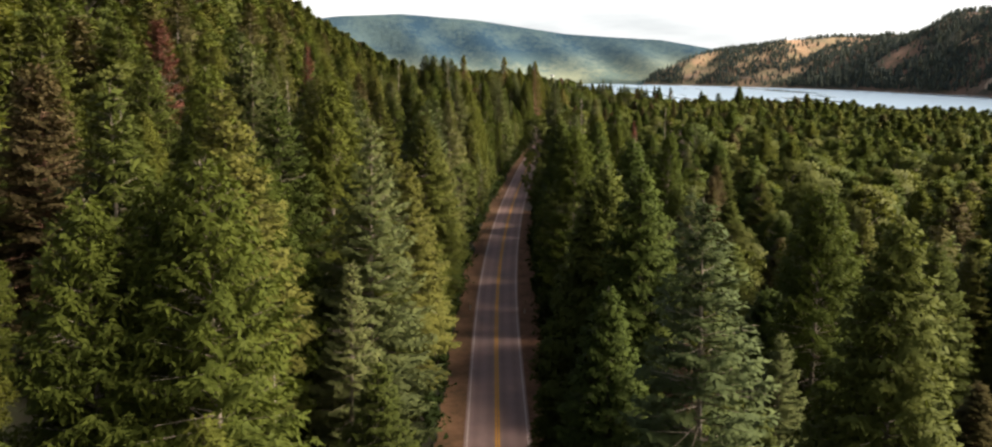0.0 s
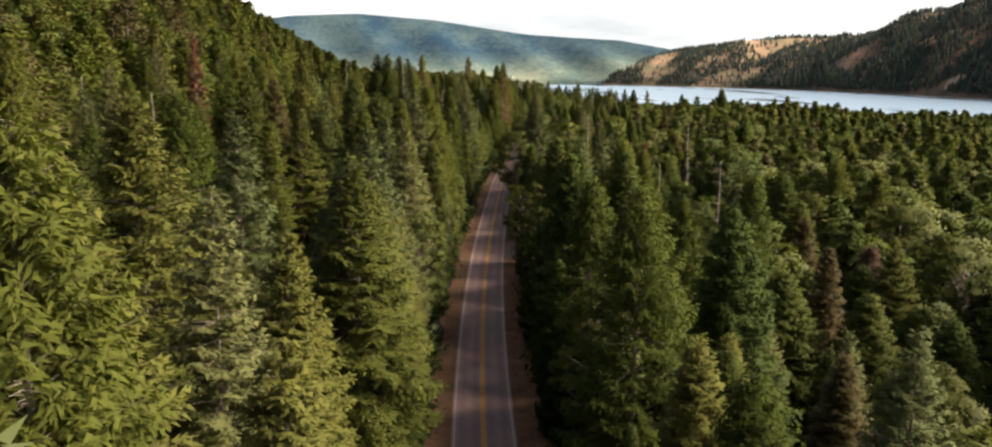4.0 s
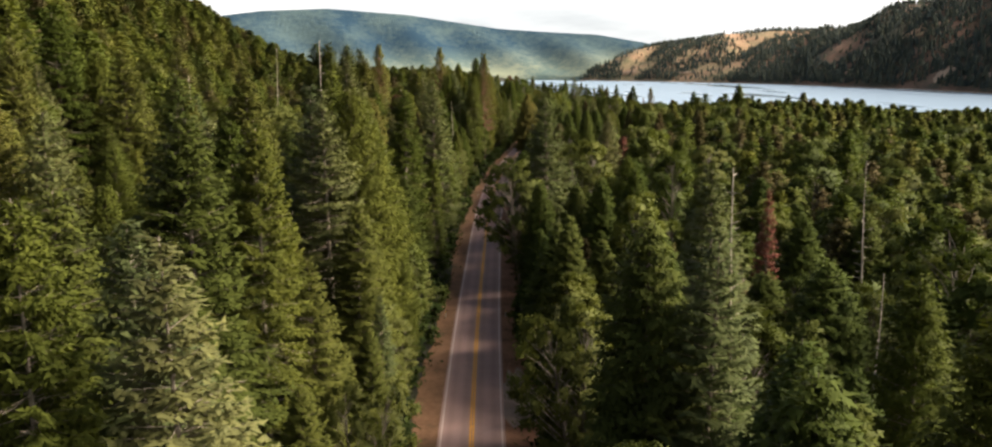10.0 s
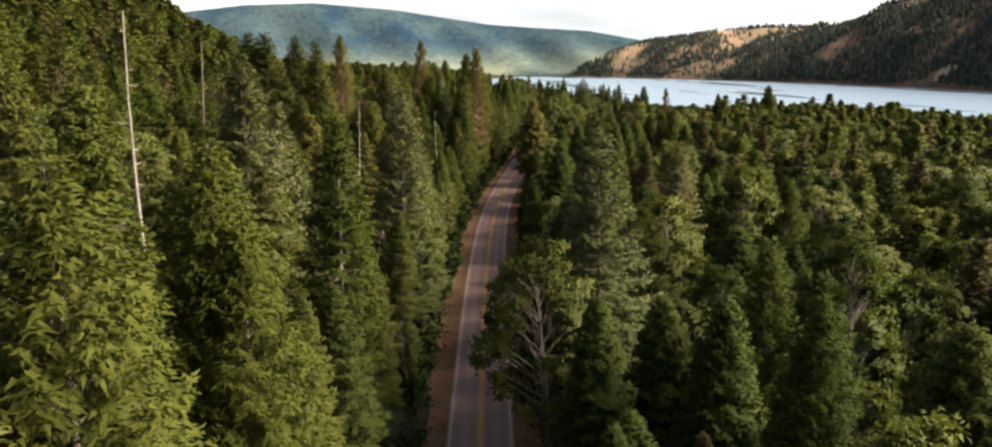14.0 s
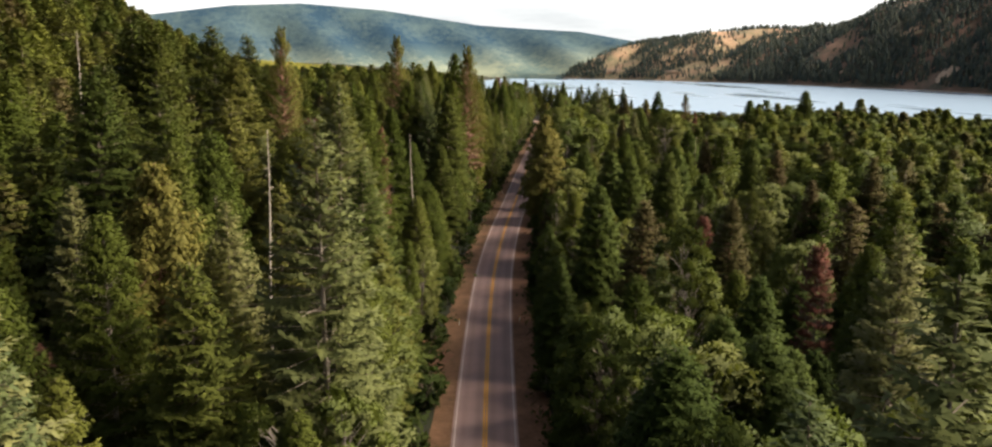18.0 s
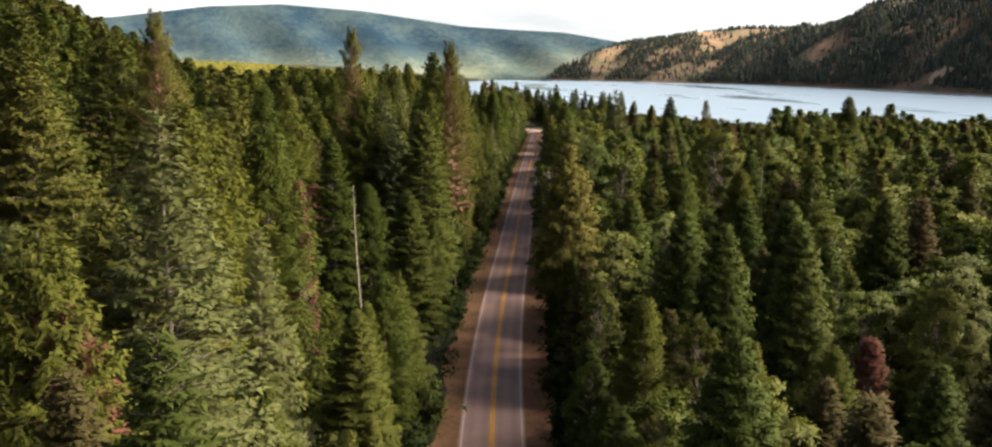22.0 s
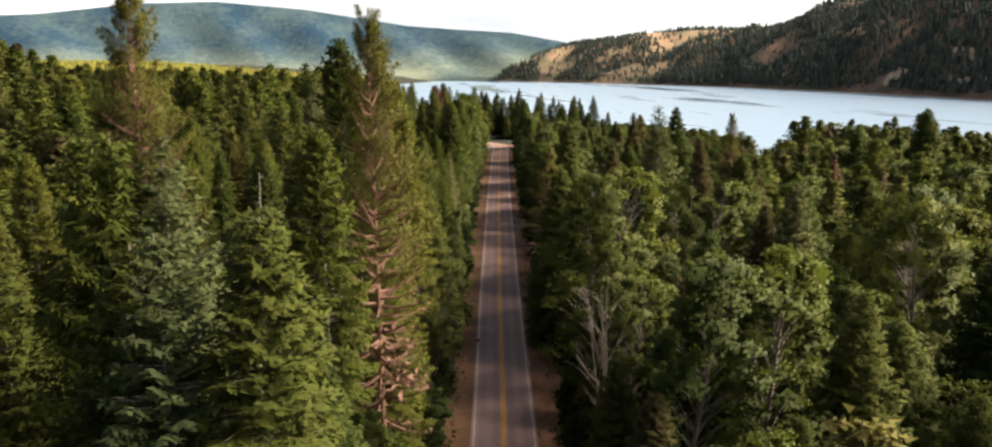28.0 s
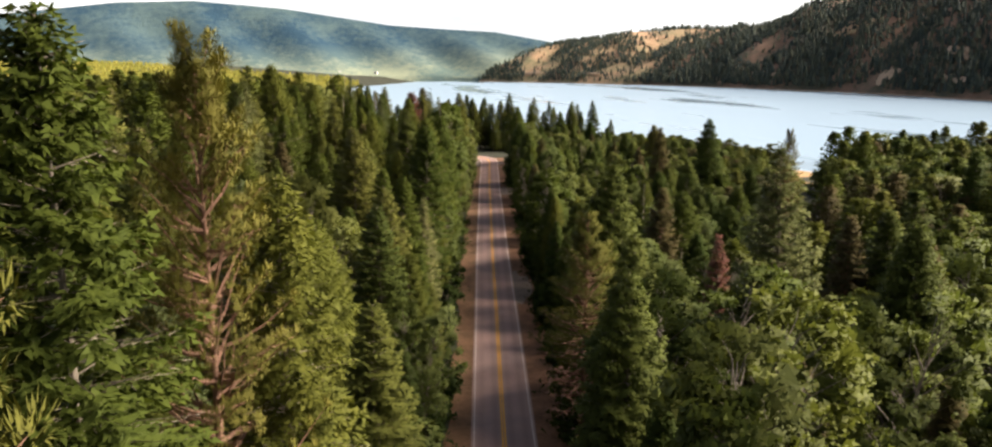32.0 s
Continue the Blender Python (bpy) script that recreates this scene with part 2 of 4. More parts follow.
# ---- mesh helpers ----
def mesh_of(name, verts, faces, mats, index=None, smooth=False, tone=None, normals=None):
    """A mesh from arrays: faces are triangles or quads, all of one kind."""
    v, f = np.asarray(verts, np.float32), np.asarray(faces, np.int32)
    me = bpy.data.meshes.new(name)
    me.vertices.add(len(v))
    me.vertices.foreach_set("co", v.ravel())
    me.loops.add(f.size)
    me.loops.foreach_set("vertex_index", f.ravel())
    me.polygons.add(len(f))
    me.polygons.foreach_set("loop_start", np.arange(0, f.size, f.shape[1], dtype=np.int32))
    for m in mats:
        me.materials.append(m)
    if index is not None:
        me.polygons.foreach_set("material_index", np.asarray(index, np.int32))
    if smooth:
        me.polygons.foreach_set("use_smooth", np.ones(len(f), bool))
    if tone is not None:
        me.attributes.new("tone", "FLOAT", "POINT").data.foreach_set("value", np.asarray(tone, np.float32))
    me.update(calc_edges=True)
    if normals is not None:
        me.polygons.foreach_set("use_smooth", np.ones(len(f), bool))
        me.normals_split_custom_set_from_vertices([tuple(n) for n in np.asarray(normals, float)])
    return me


def leafy_mesh(name, tris, mats, index=None, tone=None, heart=None, crisp=0.2):
    """Sprays whose shading follows the round of the crown: each triangle faces outwards and up."""
    t = np.asarray(tris, float).reshape(-1, 3, 3)
    c = t.mean(1)
    mid = np.zeros((len(t), 2)) if heart is None else heart
    out = np.concatenate([c[:, :2] - mid, np.zeros((len(t), 1))], 1)
    out /= np.linalg.norm(out, axis=1)[:, None] + 0.4
    g = np.cross(t[:, 1] - t[:, 0], t[:, 2] - t[:, 0])
    g /= np.linalg.norm(g, axis=1)[:, None] + 1e-9
    soft = out * 0.62 + np.array([0, 0, 0.5])
    flip = (g * soft).sum(1) < 0
    t[flip] = t[flip][:, ::-1]
    g[flip] *= -1
    n = soft + crisp * g
    n /= np.linalg.norm(n, axis=1)[:, None]
    return mesh_of(name, *soup(t), mats, index, tone=tone, normals=np.repeat(n, 3, 0))


def soup(tris):
    """Loose triangles (n, 3, 3) as vertices and faces."""
    t = np.asarray(tris, float).reshape(-1, 3, 3)
    return t.reshape(-1, 3), np.arange(len(t) * 3).reshape(-1, 3)


def tube(points, radii, sides=7):
    """A tapered limb along points, as triangles."""
    p, out = np.asarray(points, float), []
    a = np.linspace(0, 2 * np.pi, sides, endpoint=False)
    rings = []
    for i, (c, r) in enumerate(zip(p, radii)):
        d = p[min(i + 1, len(p) - 1)] - p[max(i - 1, 0)]
        d = d / np.linalg.norm(d)
        u = np.cross(d, (0.3, 1, 0.1))
        u /= np.linalg.norm(u)
        rings.append(c + r * (np.cos(a)[:, None] * u + np.sin(a)[:, None] * np.cross(d, u)))
    for r0, r1 in zip(rings, rings[1:]):
        n0, n1 = np.roll(r0, -1, 0), np.roll(r1, -1, 0)
        out += [np.stack([r0, n0, n1], 1), np.stack([r0, n1, r1], 1)]
    return np.concatenate(out)


def part(name, me, parent, label=""):
    ob = new(name, me)
    ob.parent = parent
    return tagged(ob, label)


# ---- the lie of the land ----
LAKE = -30.0
ROAD_Y = np.array([-80, 0, 93, 166, 238, 290, 338, 410, 481, 528, 558, 620, 670, 721, 783, 822, 890, 912, 926, 936, 943, 948], float)
ROAD_X = np.array([6.0, 1.6, -2.6, -4.6, -3.9, -2.0, 0.4, 4.6, 10.8, 17.0, 21.6, 30.8, 38.5, 46.3, 56.1, 62.2, 73.2, 76.6, 76.5, 70.0, 56.0, 36.0])
SHORE = [(330, 4400), (61, 3520), (-87, 2590), (-120, 2000), (-90, 1500), (50, 1270), (150, 1190), (250, 1105), (320, 1020), (450, 880), (700, 650), (1200, 200), (2600, -900)]


def cubic(xs, ys, n=900):
    """A smooth dense curve through the given knots."""
    q = np.linspace(xs[0], xs[-1], n)
    m = np.gradient(ys, xs)
    i = np.clip(np.searchsorted(xs, q) - 1, 0, len(xs) - 2)
    h = xs[i + 1] - xs[i]
    u = (q - xs[i]) / h
    return q, (2 * u**3 - 3 * u**2 + 1) * ys[i] + (u**3 - 2 * u**2 + u) * h * m[i] + (3 * u**2 - 2 * u**3) * ys[i + 1] + (u**3 - u**2) * h * m[i + 1]


CURVE_Y, CURVE_X = cubic(ROAD_Y, ROAD_X)


def road_x(y):
    return np.interp(np.minimum(y, 948), CURVE_Y, CURVE_X)


def smooth(a, b, x):
    u = np.clip((x - a) / (b - a), 0, 1)
    return u * u * (3 - 2 * u)


def to_shore(x, y):
    """Signed distance to the lake's shore: positive on land (road side)."""
    best, side = np.full(np.shape(x), 1e9), np.zeros(np.shape(x))
    for (ax, ay), (bx, by) in zip(SHORE, SHORE[1:]):
        dx, dy = bx - ax, by - ay
        u = np.clip(((x - ax) * dx + (y - ay) * dy) / (dx * dx + dy * dy), 0, 1)
        d = np.hypot(x - ax - u * dx, y - ay - u * dy)
        s = np.sign((x - ax) * dy - (y - ay) * dx)
        side = np.where(d < best, -s, side)
        best = np.minimum(best, d)
    return -best * side


def height(x, y):
    """The ground's height."""
    x, y = np.asarray(x, float), np.asarray(y, float)
    d = x - road_x(np.minimum(y, 925))
    foot = np.where(y < 265, -8.0, -8.0 - (y - 265) * 0.27)
    u = np.clip(foot - d, 0, None)
    hill = 0.27 * u + 0.0042 * u * u
    hill = 190 * (1 - np.exp(-hill / 190)) * (1 - smooth(800, 1250, y))
    east = -0.055 * np.clip(d - 9, 0, 260) - 0.02 * np.clip(-d - 9, 0, 200) * smooth(600, 800, y)
    knoll = 17 * smooth(24, 78, -d) * smooth(540, 660, y) * (1 - smooth(860, 1020, y)) * (1 - smooth(150, 420, -d))
    far = smooth(1000, 1700, y) * (-8 + 0.024 * np.clip(y - 1300, 0, 2200) * smooth(60, 900, to_shore(x, y)))
    z = hill + knoll + east * (1 - smooth(1000, 1500, y)) + far
    s = to_shore(x, y)
    rise = np.clip(s, -60, 170) / 170
    bank = LAKE - 5 * (s < 0) * np.clip(-s / 40, 0, 1) + 0.6
    w = smooth(0, 1, rise)
    z = np.where(s < 0, bank, bank * (1 - w) + z * w)
    rough = 1.2 * np.sin(x * 0.071 + 1.3) * np.sin(y * 0.053) + 0.5 * np.sin(x * 0.21 + y * 0.17)
    return z + rough * smooth(9, 30, np.abs(d)) * (s > 10)


def sheet(name, X, Y, Z, mat, **tags):
    """A smooth grid from arrays of places."""
    n, m = X.shape
    i = np.arange(n * m).reshape(n, m)
    f = np.stack([i[:-1, :-1], i[:-1, 1:], i[1:, 1:], i[1:, :-1]], -1).reshape(-1, 4)
    me = mesh_of(name, np.stack([X, Y, Z], -1).reshape(-1, 3), f, [mat], smooth=True)
    return tagged(new(name, me), **tags)


us = np.concatenate([-np.geomspace(3200, 60, 34), np.linspace(-56, -12, 23), np.linspace(-11, 11, 12), np.linspace(12, 60, 25), np.geomspace(66, 3200, 44)])
vs = np.concatenate([np.linspace(-400, -60, 8), np.linspace(-50, 1300, 226), np.geomspace(1310, 4700, 40)])
V, U = np.meshgrid(vs, us, indexing="ij")
X = U + road_x(np.clip(V, -80, 925))
sheet("ground", X, V, height(X, V), FLOOR, label="dark forest floor of needles, moss and earth", category="ground", kind="structure")

me = bpy.data.meshes.new("lake")
me.from_pydata([(-500, 600, LAKE), (3600, -1500, LAKE), (3600, 4800, LAKE), (-500, 4800, LAKE)], [], [(0, 1, 2, 3)])
me.materials.append(WATER)
tagged(new("lake", me), "wide pale lake with faint wind streaks", "lake", kind="structure")


# ---- road ----
def strip(name, lo, hi, y0, y1, lift, mat, label, category, step=2.0, ragged=0.0, parent=None, columns=2, follow=False):
    """A band along the road from lo to hi metres off its centre line."""
    ys = np.arange(y0, y1 + step / 2, step)
    xs = road_x(ys)
    tx, ty = np.gradient(xs, ys), np.ones_like(ys)
    n = np.hypot(tx, ty)
    nx, ny = ty / n, -tx / n
    r = random.Random(len(name) * 7 + int(lo * 10))
    w = np.linspace(0, 1, columns)
    rows, across = [], []
    jag = [0.0, 0.0]
    for i in range(len(ys)):
        jag = [0.7 * j + r.uniform(-ragged, ragged) for j in jag]
        a = lo + (jag[0] if abs(lo) > abs(hi) else 0)
        b = hi + (jag[1] if abs(hi) > abs(lo) else 0)
        o = a + (b - a) * w
        px, py = xs[i] + nx[i] * o, ys[i] + ny[i] * o
        z = height(px, py) + lift if follow else np.zeros(columns) + lift + height(xs[i:i + 1], ys[i:i + 1])
        rows.append(np.stack([px, py, z], -1))
        across.append(o)
    v = np.array(rows)
    i = np.arange(v.shape[0] * columns).reshape(-1, columns)
    f = np.stack([i[:-1, :-1], i[:-1, 1:], i[1:, 1:], i[1:, :-1]], -1).reshape(-1, 4)
    me = mesh_of(name, v.reshape(-1, 3), f, [mat], smooth=True)
    me.attributes.new("across", "FLOAT", "POINT").data.foreach_set("value", np.ravel(across).astype(np.float32))
    ob = new(name, me)
    if parent:
        ob.parent = parent
        return tagged(ob, label)
    return tagged(ob, label, category, kind="structure")


road = strip("road", -3.85, 3.85, -60, 944, 0.10, ASPHALT, "two-lane country road of worn reddish-grey asphalt", "road", columns=9, ragged=0.05)
strip("centre_line", -0.29, -0.04, -60, 944, 0.108, YELLOW, "", "", parent=road)
strip("centre_line", 0.04, 0.29, -60, 944, 0.108, YELLOW, "", "", parent=road)
strip("edge_line", -3.60, -3.38, -60, 944, 0.108, WHITE, "", "", parent=road)
strip("edge_line", 3.38, 3.60, -60, 944, 0.108, WHITE, "", "", parent=road)
strip("verge_west", -7.0, -3.7, -60, 925, 0.05, VERGE_W, "dry grass verge beside the road", "verge", ragged=0.45, columns=3, follow=True)
strip("verge_east", 3.7, 7.8, -60, 925, 0.05, VERGE_E, "reddish gravel verge beside the road", "verge", ragged=0.45, columns=3, follow=True)


# ---- trees ----
def conifer(rng, H, R, bare=0.1, step=0.84, n=8, top=24, low=-30, per=6.5, spread=0.42, pitch=0.22, length=0.34, width=0.105, cap=99.0, hang=0.15, power=0.8, sag=0.1, lift=0.35, gaps=0.06, butt=0.0105, dead=0.0, thick=0.05, fat=0.0):
    """A conifer's trunk with its boughs, and its flat fronds of needle sprays, as triangles."""
    sprays, wood = [], []
    gen = np.random.default_rng(rng.randrange(9999))
    lean = np.array([rng.uniform(-0.012, 0.012), rng.uniform(-0.012, 0.012)])
    bend = rng.uniform(0, 6.28)
    up = np.array([0, 0, 1.0])

    def axis(z):
        k = 0.12 * np.sin(z / H * 3 + bend)
        return np.array([lean[0] * z + k, lean[1] * z - k, z])

    zs = np.concatenate([[-5.0, 0.0, 0.5], np.linspace(1.5, H, 9)])
    rad = [H * butt * 1.7, H * butt * 1.5, H * butt * 1.1] + [H * butt * max(0.05, 1 - z / H) ** 0.85 for z in zs[3:]]
    wood.append(tube([axis(z) for z in zs], rad))
    z, turn = bare * H * rng.uniform(0.85, 1.1), rng.uniform(0, 6.28)
    lop = [rng.uniform(0.88, 1.10) for _ in range(9)]
    while z < H - 0.25:
        f = min(max((z - bare * H) / (H - bare * H), 0.0), 1.0)
        shape = (1 - f) ** power * min(1.0, 0.62 + 2.2 * f)
        ring = rng.uniform(0.90, 1.08)
        turn += rng.uniform(0.5, 1.4)
        k = max(3, int(round(n * (0.85 + 0.15 * (1 - f)) + rng.uniform(-1, 1))))
        for j in range(k):
            if rng.random() < gaps * (1 - f):
                continue
            a = turn + 6.2832 * (j + rng.uniform(-0.25, 0.25)) / k
            side_k = lop[int((a % 6.2832) / 6.2832 * 3) + 3 * min(2, int(f * 3))]
            L = min(R * shape, cap) * ring * side_k * rng.uniform(0.82, 1.08) + 0.22
            el = math.radians(low + (top - low) * f**1.25 + rng.gauss(0, 6))
            out = np.array([math.cos(a), math.sin(a), 0.0])
            roll = rng.gauss(0, 0.22)
            side = np.array([-math.sin(a), math.cos(a), 0.0]) * math.cos(roll) + up * math.sin(roll)
            o = axis(z + rng.uniform(-0.4, 0.4) * step)

            def bough(q):
                return o + out * (q * L * math.cos(el))[:, None] + up * (q * L * math.sin(el) - sag * L * q**2 * 0.5 + lift * L * q**3 * 0.5)[:, None]

            tip = bough(np.array([1.0]))[0]
            w0 = 0.022 * L**0.5
            wood.append(np.stack([o + side * w0, o - side * w0, tip])[None])
            wood.append(np.stack([o + up * w0, o - up * w0, tip])[None])
            if rng.random() < dead * (1 - f):
                q = bough(np.linspace(0.25, 1.0, max(3, int(L * 2.5))))
                for sg in (-1, 1):
                    e = q + (side * sg * 0.6 + out * 0.5) * 0.5 + gen.normal(size=q.shape) * 0.08
                    wood.append(np.stack([q - up * 0.018, q + up * 0.018, e], 1))
                continue
            s = np.linspace((0.38 if L > 1.6 else 0.2) * (1 - 0.6 * f), 1.0, max(3, int(L * per)))
            reach = np.minimum(spread * L * np.clip(1.1 - s, 0.0, 1) ** 0.65 * np.minimum(1.0, 0.2 + s * 1.6) + 0.16, 1.5)
            s2, r2 = np.concatenate([s, s]), np.concatenate([reach, reach])
            sg = np.repeat((-1.0, 1.0), len(s))[:, None]
            q = bough(s2)
            g = gen.normal(size=q.shape)
            d = side * sg * 0.80 + out * 0.55 + g * 0.16
            d[:, 2] -= hang * (0.6 + 0.4 * np.abs(g[:, 2]))
            d /= np.linalg.norm(d, axis=1)[:, None]
            m = np.maximum(1, np.round(r2 / pitch)).astype(int)
            i = np.repeat(np.arange(len(q)), m)
            k2 = np.arange(len(i)) - np.repeat(np.cumsum(m) - m, m)
            p = q[i] + d[i] * (k2 * pitch)[:, None]
            p[:, 2] -= hang * 0.25 * (k2 * pitch) ** 2
            # the leader of the bough
            lead = bough(np.linspace(0.3, 1.0, max(3, int(L * per * 0.8))))
            p = np.concatenate([p, lead])
            d = np.concatenate([d[i], np.tile(out, (len(lead), 1))])
            g = gen.normal(size=p.shape)
            p = p + g * np.array([0.05, 0.05, thick])
            d = d + gen.normal(size=p.shape) * 0.30
            d /= np.linalg.norm(d, axis=1)[:, None]
            c = np.cross(d, up + gen.normal(size=p.shape) * (0.2 + fat))
            c /= np.linalg.norm(c, axis=1)[:, None] + 1e-6
            size = (0.75 + 0.5 * gen.random(len(p)))[:, None]
            sprays.append(np.stack([p - c * width * size, p + c * width * size, p + d * length * size], 1))
        z += step * (1.12 - 0.72 * f) * rng.uniform(0.8, 1.2)
    t = axis(H)
    for j in range(6):
        a = j * 1.05
        d = np.array([math.cos(a), math.sin(a), 0.0])
        sprays.append(np.stack([t + (0, 0, -0.9), t + (0, 0, -0.55), t + d * 0.30 + (0, 0, -0.25)])[None])
        sprays.append(np.stack([t - d * 0.05 + (0, 0, -0.6), t + d * 0.05 + (0, 0, -0.6), t + (0, 0, 0.15)])[None])
    return np.concatenate(wood), np.concatenate(sprays)


def tuft(rng, c, r, n, flat=0.7):
    """A clump of n leaves or needle fans round a place."""
    d = np.array([[rng.gauss(0, 1) for _ in range(3)] for _ in range(n)])
    d /= np.linalg.norm(d, axis=1)[:, None]
    p = c + d * (r * np.array([rng.uniform(0.35, 1.0) for _ in range(n)]))[:, None] * (1, 1, flat)
    return p, d


def pine(rng, H, R, bare=0.4, fans=30, boughs=70):
    """A tall pine: long bare bole, crooked boughs and clumps of needles."""
    wood, sprays = [], []
    bend = rng.uniform(0, 6.28)

    def axis(z):
        return np.array([0.25 * math.sin(z / H * 4 + bend), 0.25 * math.cos(z / H * 3 + bend) - 0.1, z])

    zs = np.concatenate([[-5.0, 0.0], np.linspace(1.0, H, 11)])
    wood.append(tube([axis(z) for z in zs], [H * 0.017, H * 0.016] + [H * 0.0125 * max(0.05, 1 - z / H) ** 0.7 for z in zs[2:]], 8))
    for i in range(boughs):
        f = (i + rng.random()) / boughs
        z = H * (bare * 0.55 + (1 - bare * 0.55) * f)
        a = rng.uniform(0, 6.28)
        alive = z > bare * H * rng.uniform(0.85, 1.15)
        L = R * (0.45 + 0.75 * math.sin(math.pi * min(1, 0.25 + 0.72 * f))) * rng.uniform(0.6, 1.1) * (1 - 0.58 * f**3)
        el = math.radians(-12 + 48 * f + rng.gauss(0, 10))
        out, o = np.array([math.cos(a), math.sin(a), 0.0]), axis(z)
        pts = [o + out * L * q * math.cos(el) + np.array([rng.gauss(0, 0.1), rng.gauss(0, 0.1), L * q * math.sin(el) - 0.25 * q * L * (1 - f) + 0.28 * L * q * q]) for q in (0, 0.35, 0.7, 1.0)]
        wood.append(tube(pts, [0.035 + 0.022 * L, 0.03 + 0.014 * L, 0.02 + 0.007 * L, 0.012], 4))
        for q in (1.0, 0.82, 0.64, 0.45):
            c = pts[0] + (pts[3] - pts[0]) * q if q < 1 else pts[3]
            for sg in (-1, 1):
                side = np.array([-math.sin(a), math.cos(a), 0.0]) * sg * L * 0.26 * (1.25 - q) + np.array([0, 0, 0.12])
                e = c + side * rng.uniform(0.5, 1.5) + out * 0.2
                wood.append(np.stack([c + (0, 0, 0.025), c - (0, 0, 0.025), e])[None])
                if not alive:
                    for _ in range(3):
                        e2 = e + np.array([rng.gauss(0, 0.35), rng.gauss(0, 0.35), rng.gauss(0, 0.3)]) + out * 0.3
                        wood.append(np.stack([e, c + (0, 0, 0.03), e2])[None] if rng.random() < 0.3 else np.stack([e, e + (0, 0, 0.03), e2])[None])
                    continue
                p, d = tuft(rng, e, 0.44, fans, 0.8)
                s = np.cross(d, (0.3, 0.2, 1))
                s /= np.linalg.norm(s, axis=1)[:, None]
                sprays.append(np.stack([p - s * 0.034, p + s * 0.034, p + d * 0.20 + (0, 0, 0.06)], 1))
    return np.concatenate(wood), np.concatenate(sprays)


def broadleaf(rng, H, R, clumps=46, leaves=64, size=0.34, bare=0.3, stems=1, thin=1.0):
    """A broad-leaved tree: forked limbs that carry clumps of leaves."""
    wood, sprays = [], []
    for k in range(stems):
        lean = np.array([rng.uniform(-0.08, 0.08), rng.uniform(-0.08, 0.08)]) * (1 + stems)
        zs = [-4.0, 0.0, H * 0.3, H * 0.6, H * 0.92]
        wood.append(tube([np.array([lean[0] * z + 0.2 * math.sin(z), lean[1] * z + 0.2 * math.cos(z), z]) for z in zs], [H * 0.014, H * 0.0125, H * 0.010, H * 0.006, 0.02], 6))
        for i in range(clumps // stems):
            f = (i + rng.random()) / (clumps / stems)
            z = H * (bare + (0.97 - bare) * f)
            a = rng.uniform(0, 6.28)
            prof = math.sin(math.pi * min(1.0, 0.16 + 0.80 * f)) ** 0.65
            r = R * prof * rng.uniform(0.35, 1.0) ** 0.6
            foot = np.array([lean[0] * z * 0.8, lean[1] * z * 0.8, z - 0.55 * r - 0.06 * H])
            c = np.array([lean[0] * z + r * math.cos(a), lean[1] * z + r * math.sin(a), z])
            mid = (foot + c) / 2 + np.array([rng.gauss(0, 0.2), rng.gauss(0, 0.2), 0.25])
            wood.append(tube([foot, mid, c], [0.03 + 0.009 * r, 0.02 + 0.004 * r, 0.008], 4))
            if thin < 1 and rng.random() > thin:
                for _ in range(4):
                    wood.append(np.stack([mid, mid + (0, 0, 0.05), c + np.array([rng.gauss(0, 0.7), rng.gauss(0, 0.7), rng.uniform(0.1, 1.2)])])[None])
                continue
            rr = rng.uniform(0.55, 1.0) * (0.55 + 0.17 * R)
            p, d = tuft(rng, c, rr, leaves, 0.72)
            g = np.array([[rng.gauss(0, 1) for _ in range(3)] for _ in range(leaves)])
            nrm = d * 0.5 + np.array([0, 0, 0.55]) + 0.55 * g
            s = np.cross(nrm, g[:, ::-1])
            s /= np.linalg.norm(s, axis=1)[:, None] + 1e-6
            q = np.cross(nrm, s)
            q /= np.linalg.norm(q, axis=1)[:, None] + 1e-6
            z2 = size * (0.7 + 0.5 * np.abs(g[:, :1]))
            sprays.append(np.stack([p - s * z2 * 0.5, p + s * z2 * 0.5, p + q * z2], 1))
            few = slice(0, 9)
            inner = c + (p[few] - c) * 0.45
            sprays.append(np.stack([inner - s[few] * rr * 0.4, inner + s[few] * rr * 0.4, inner + q[few] * rr * 0.6], 1))
    return np.concatenate(wood), (np.concatenate(sprays) if sprays else np.zeros((0, 3, 3)))


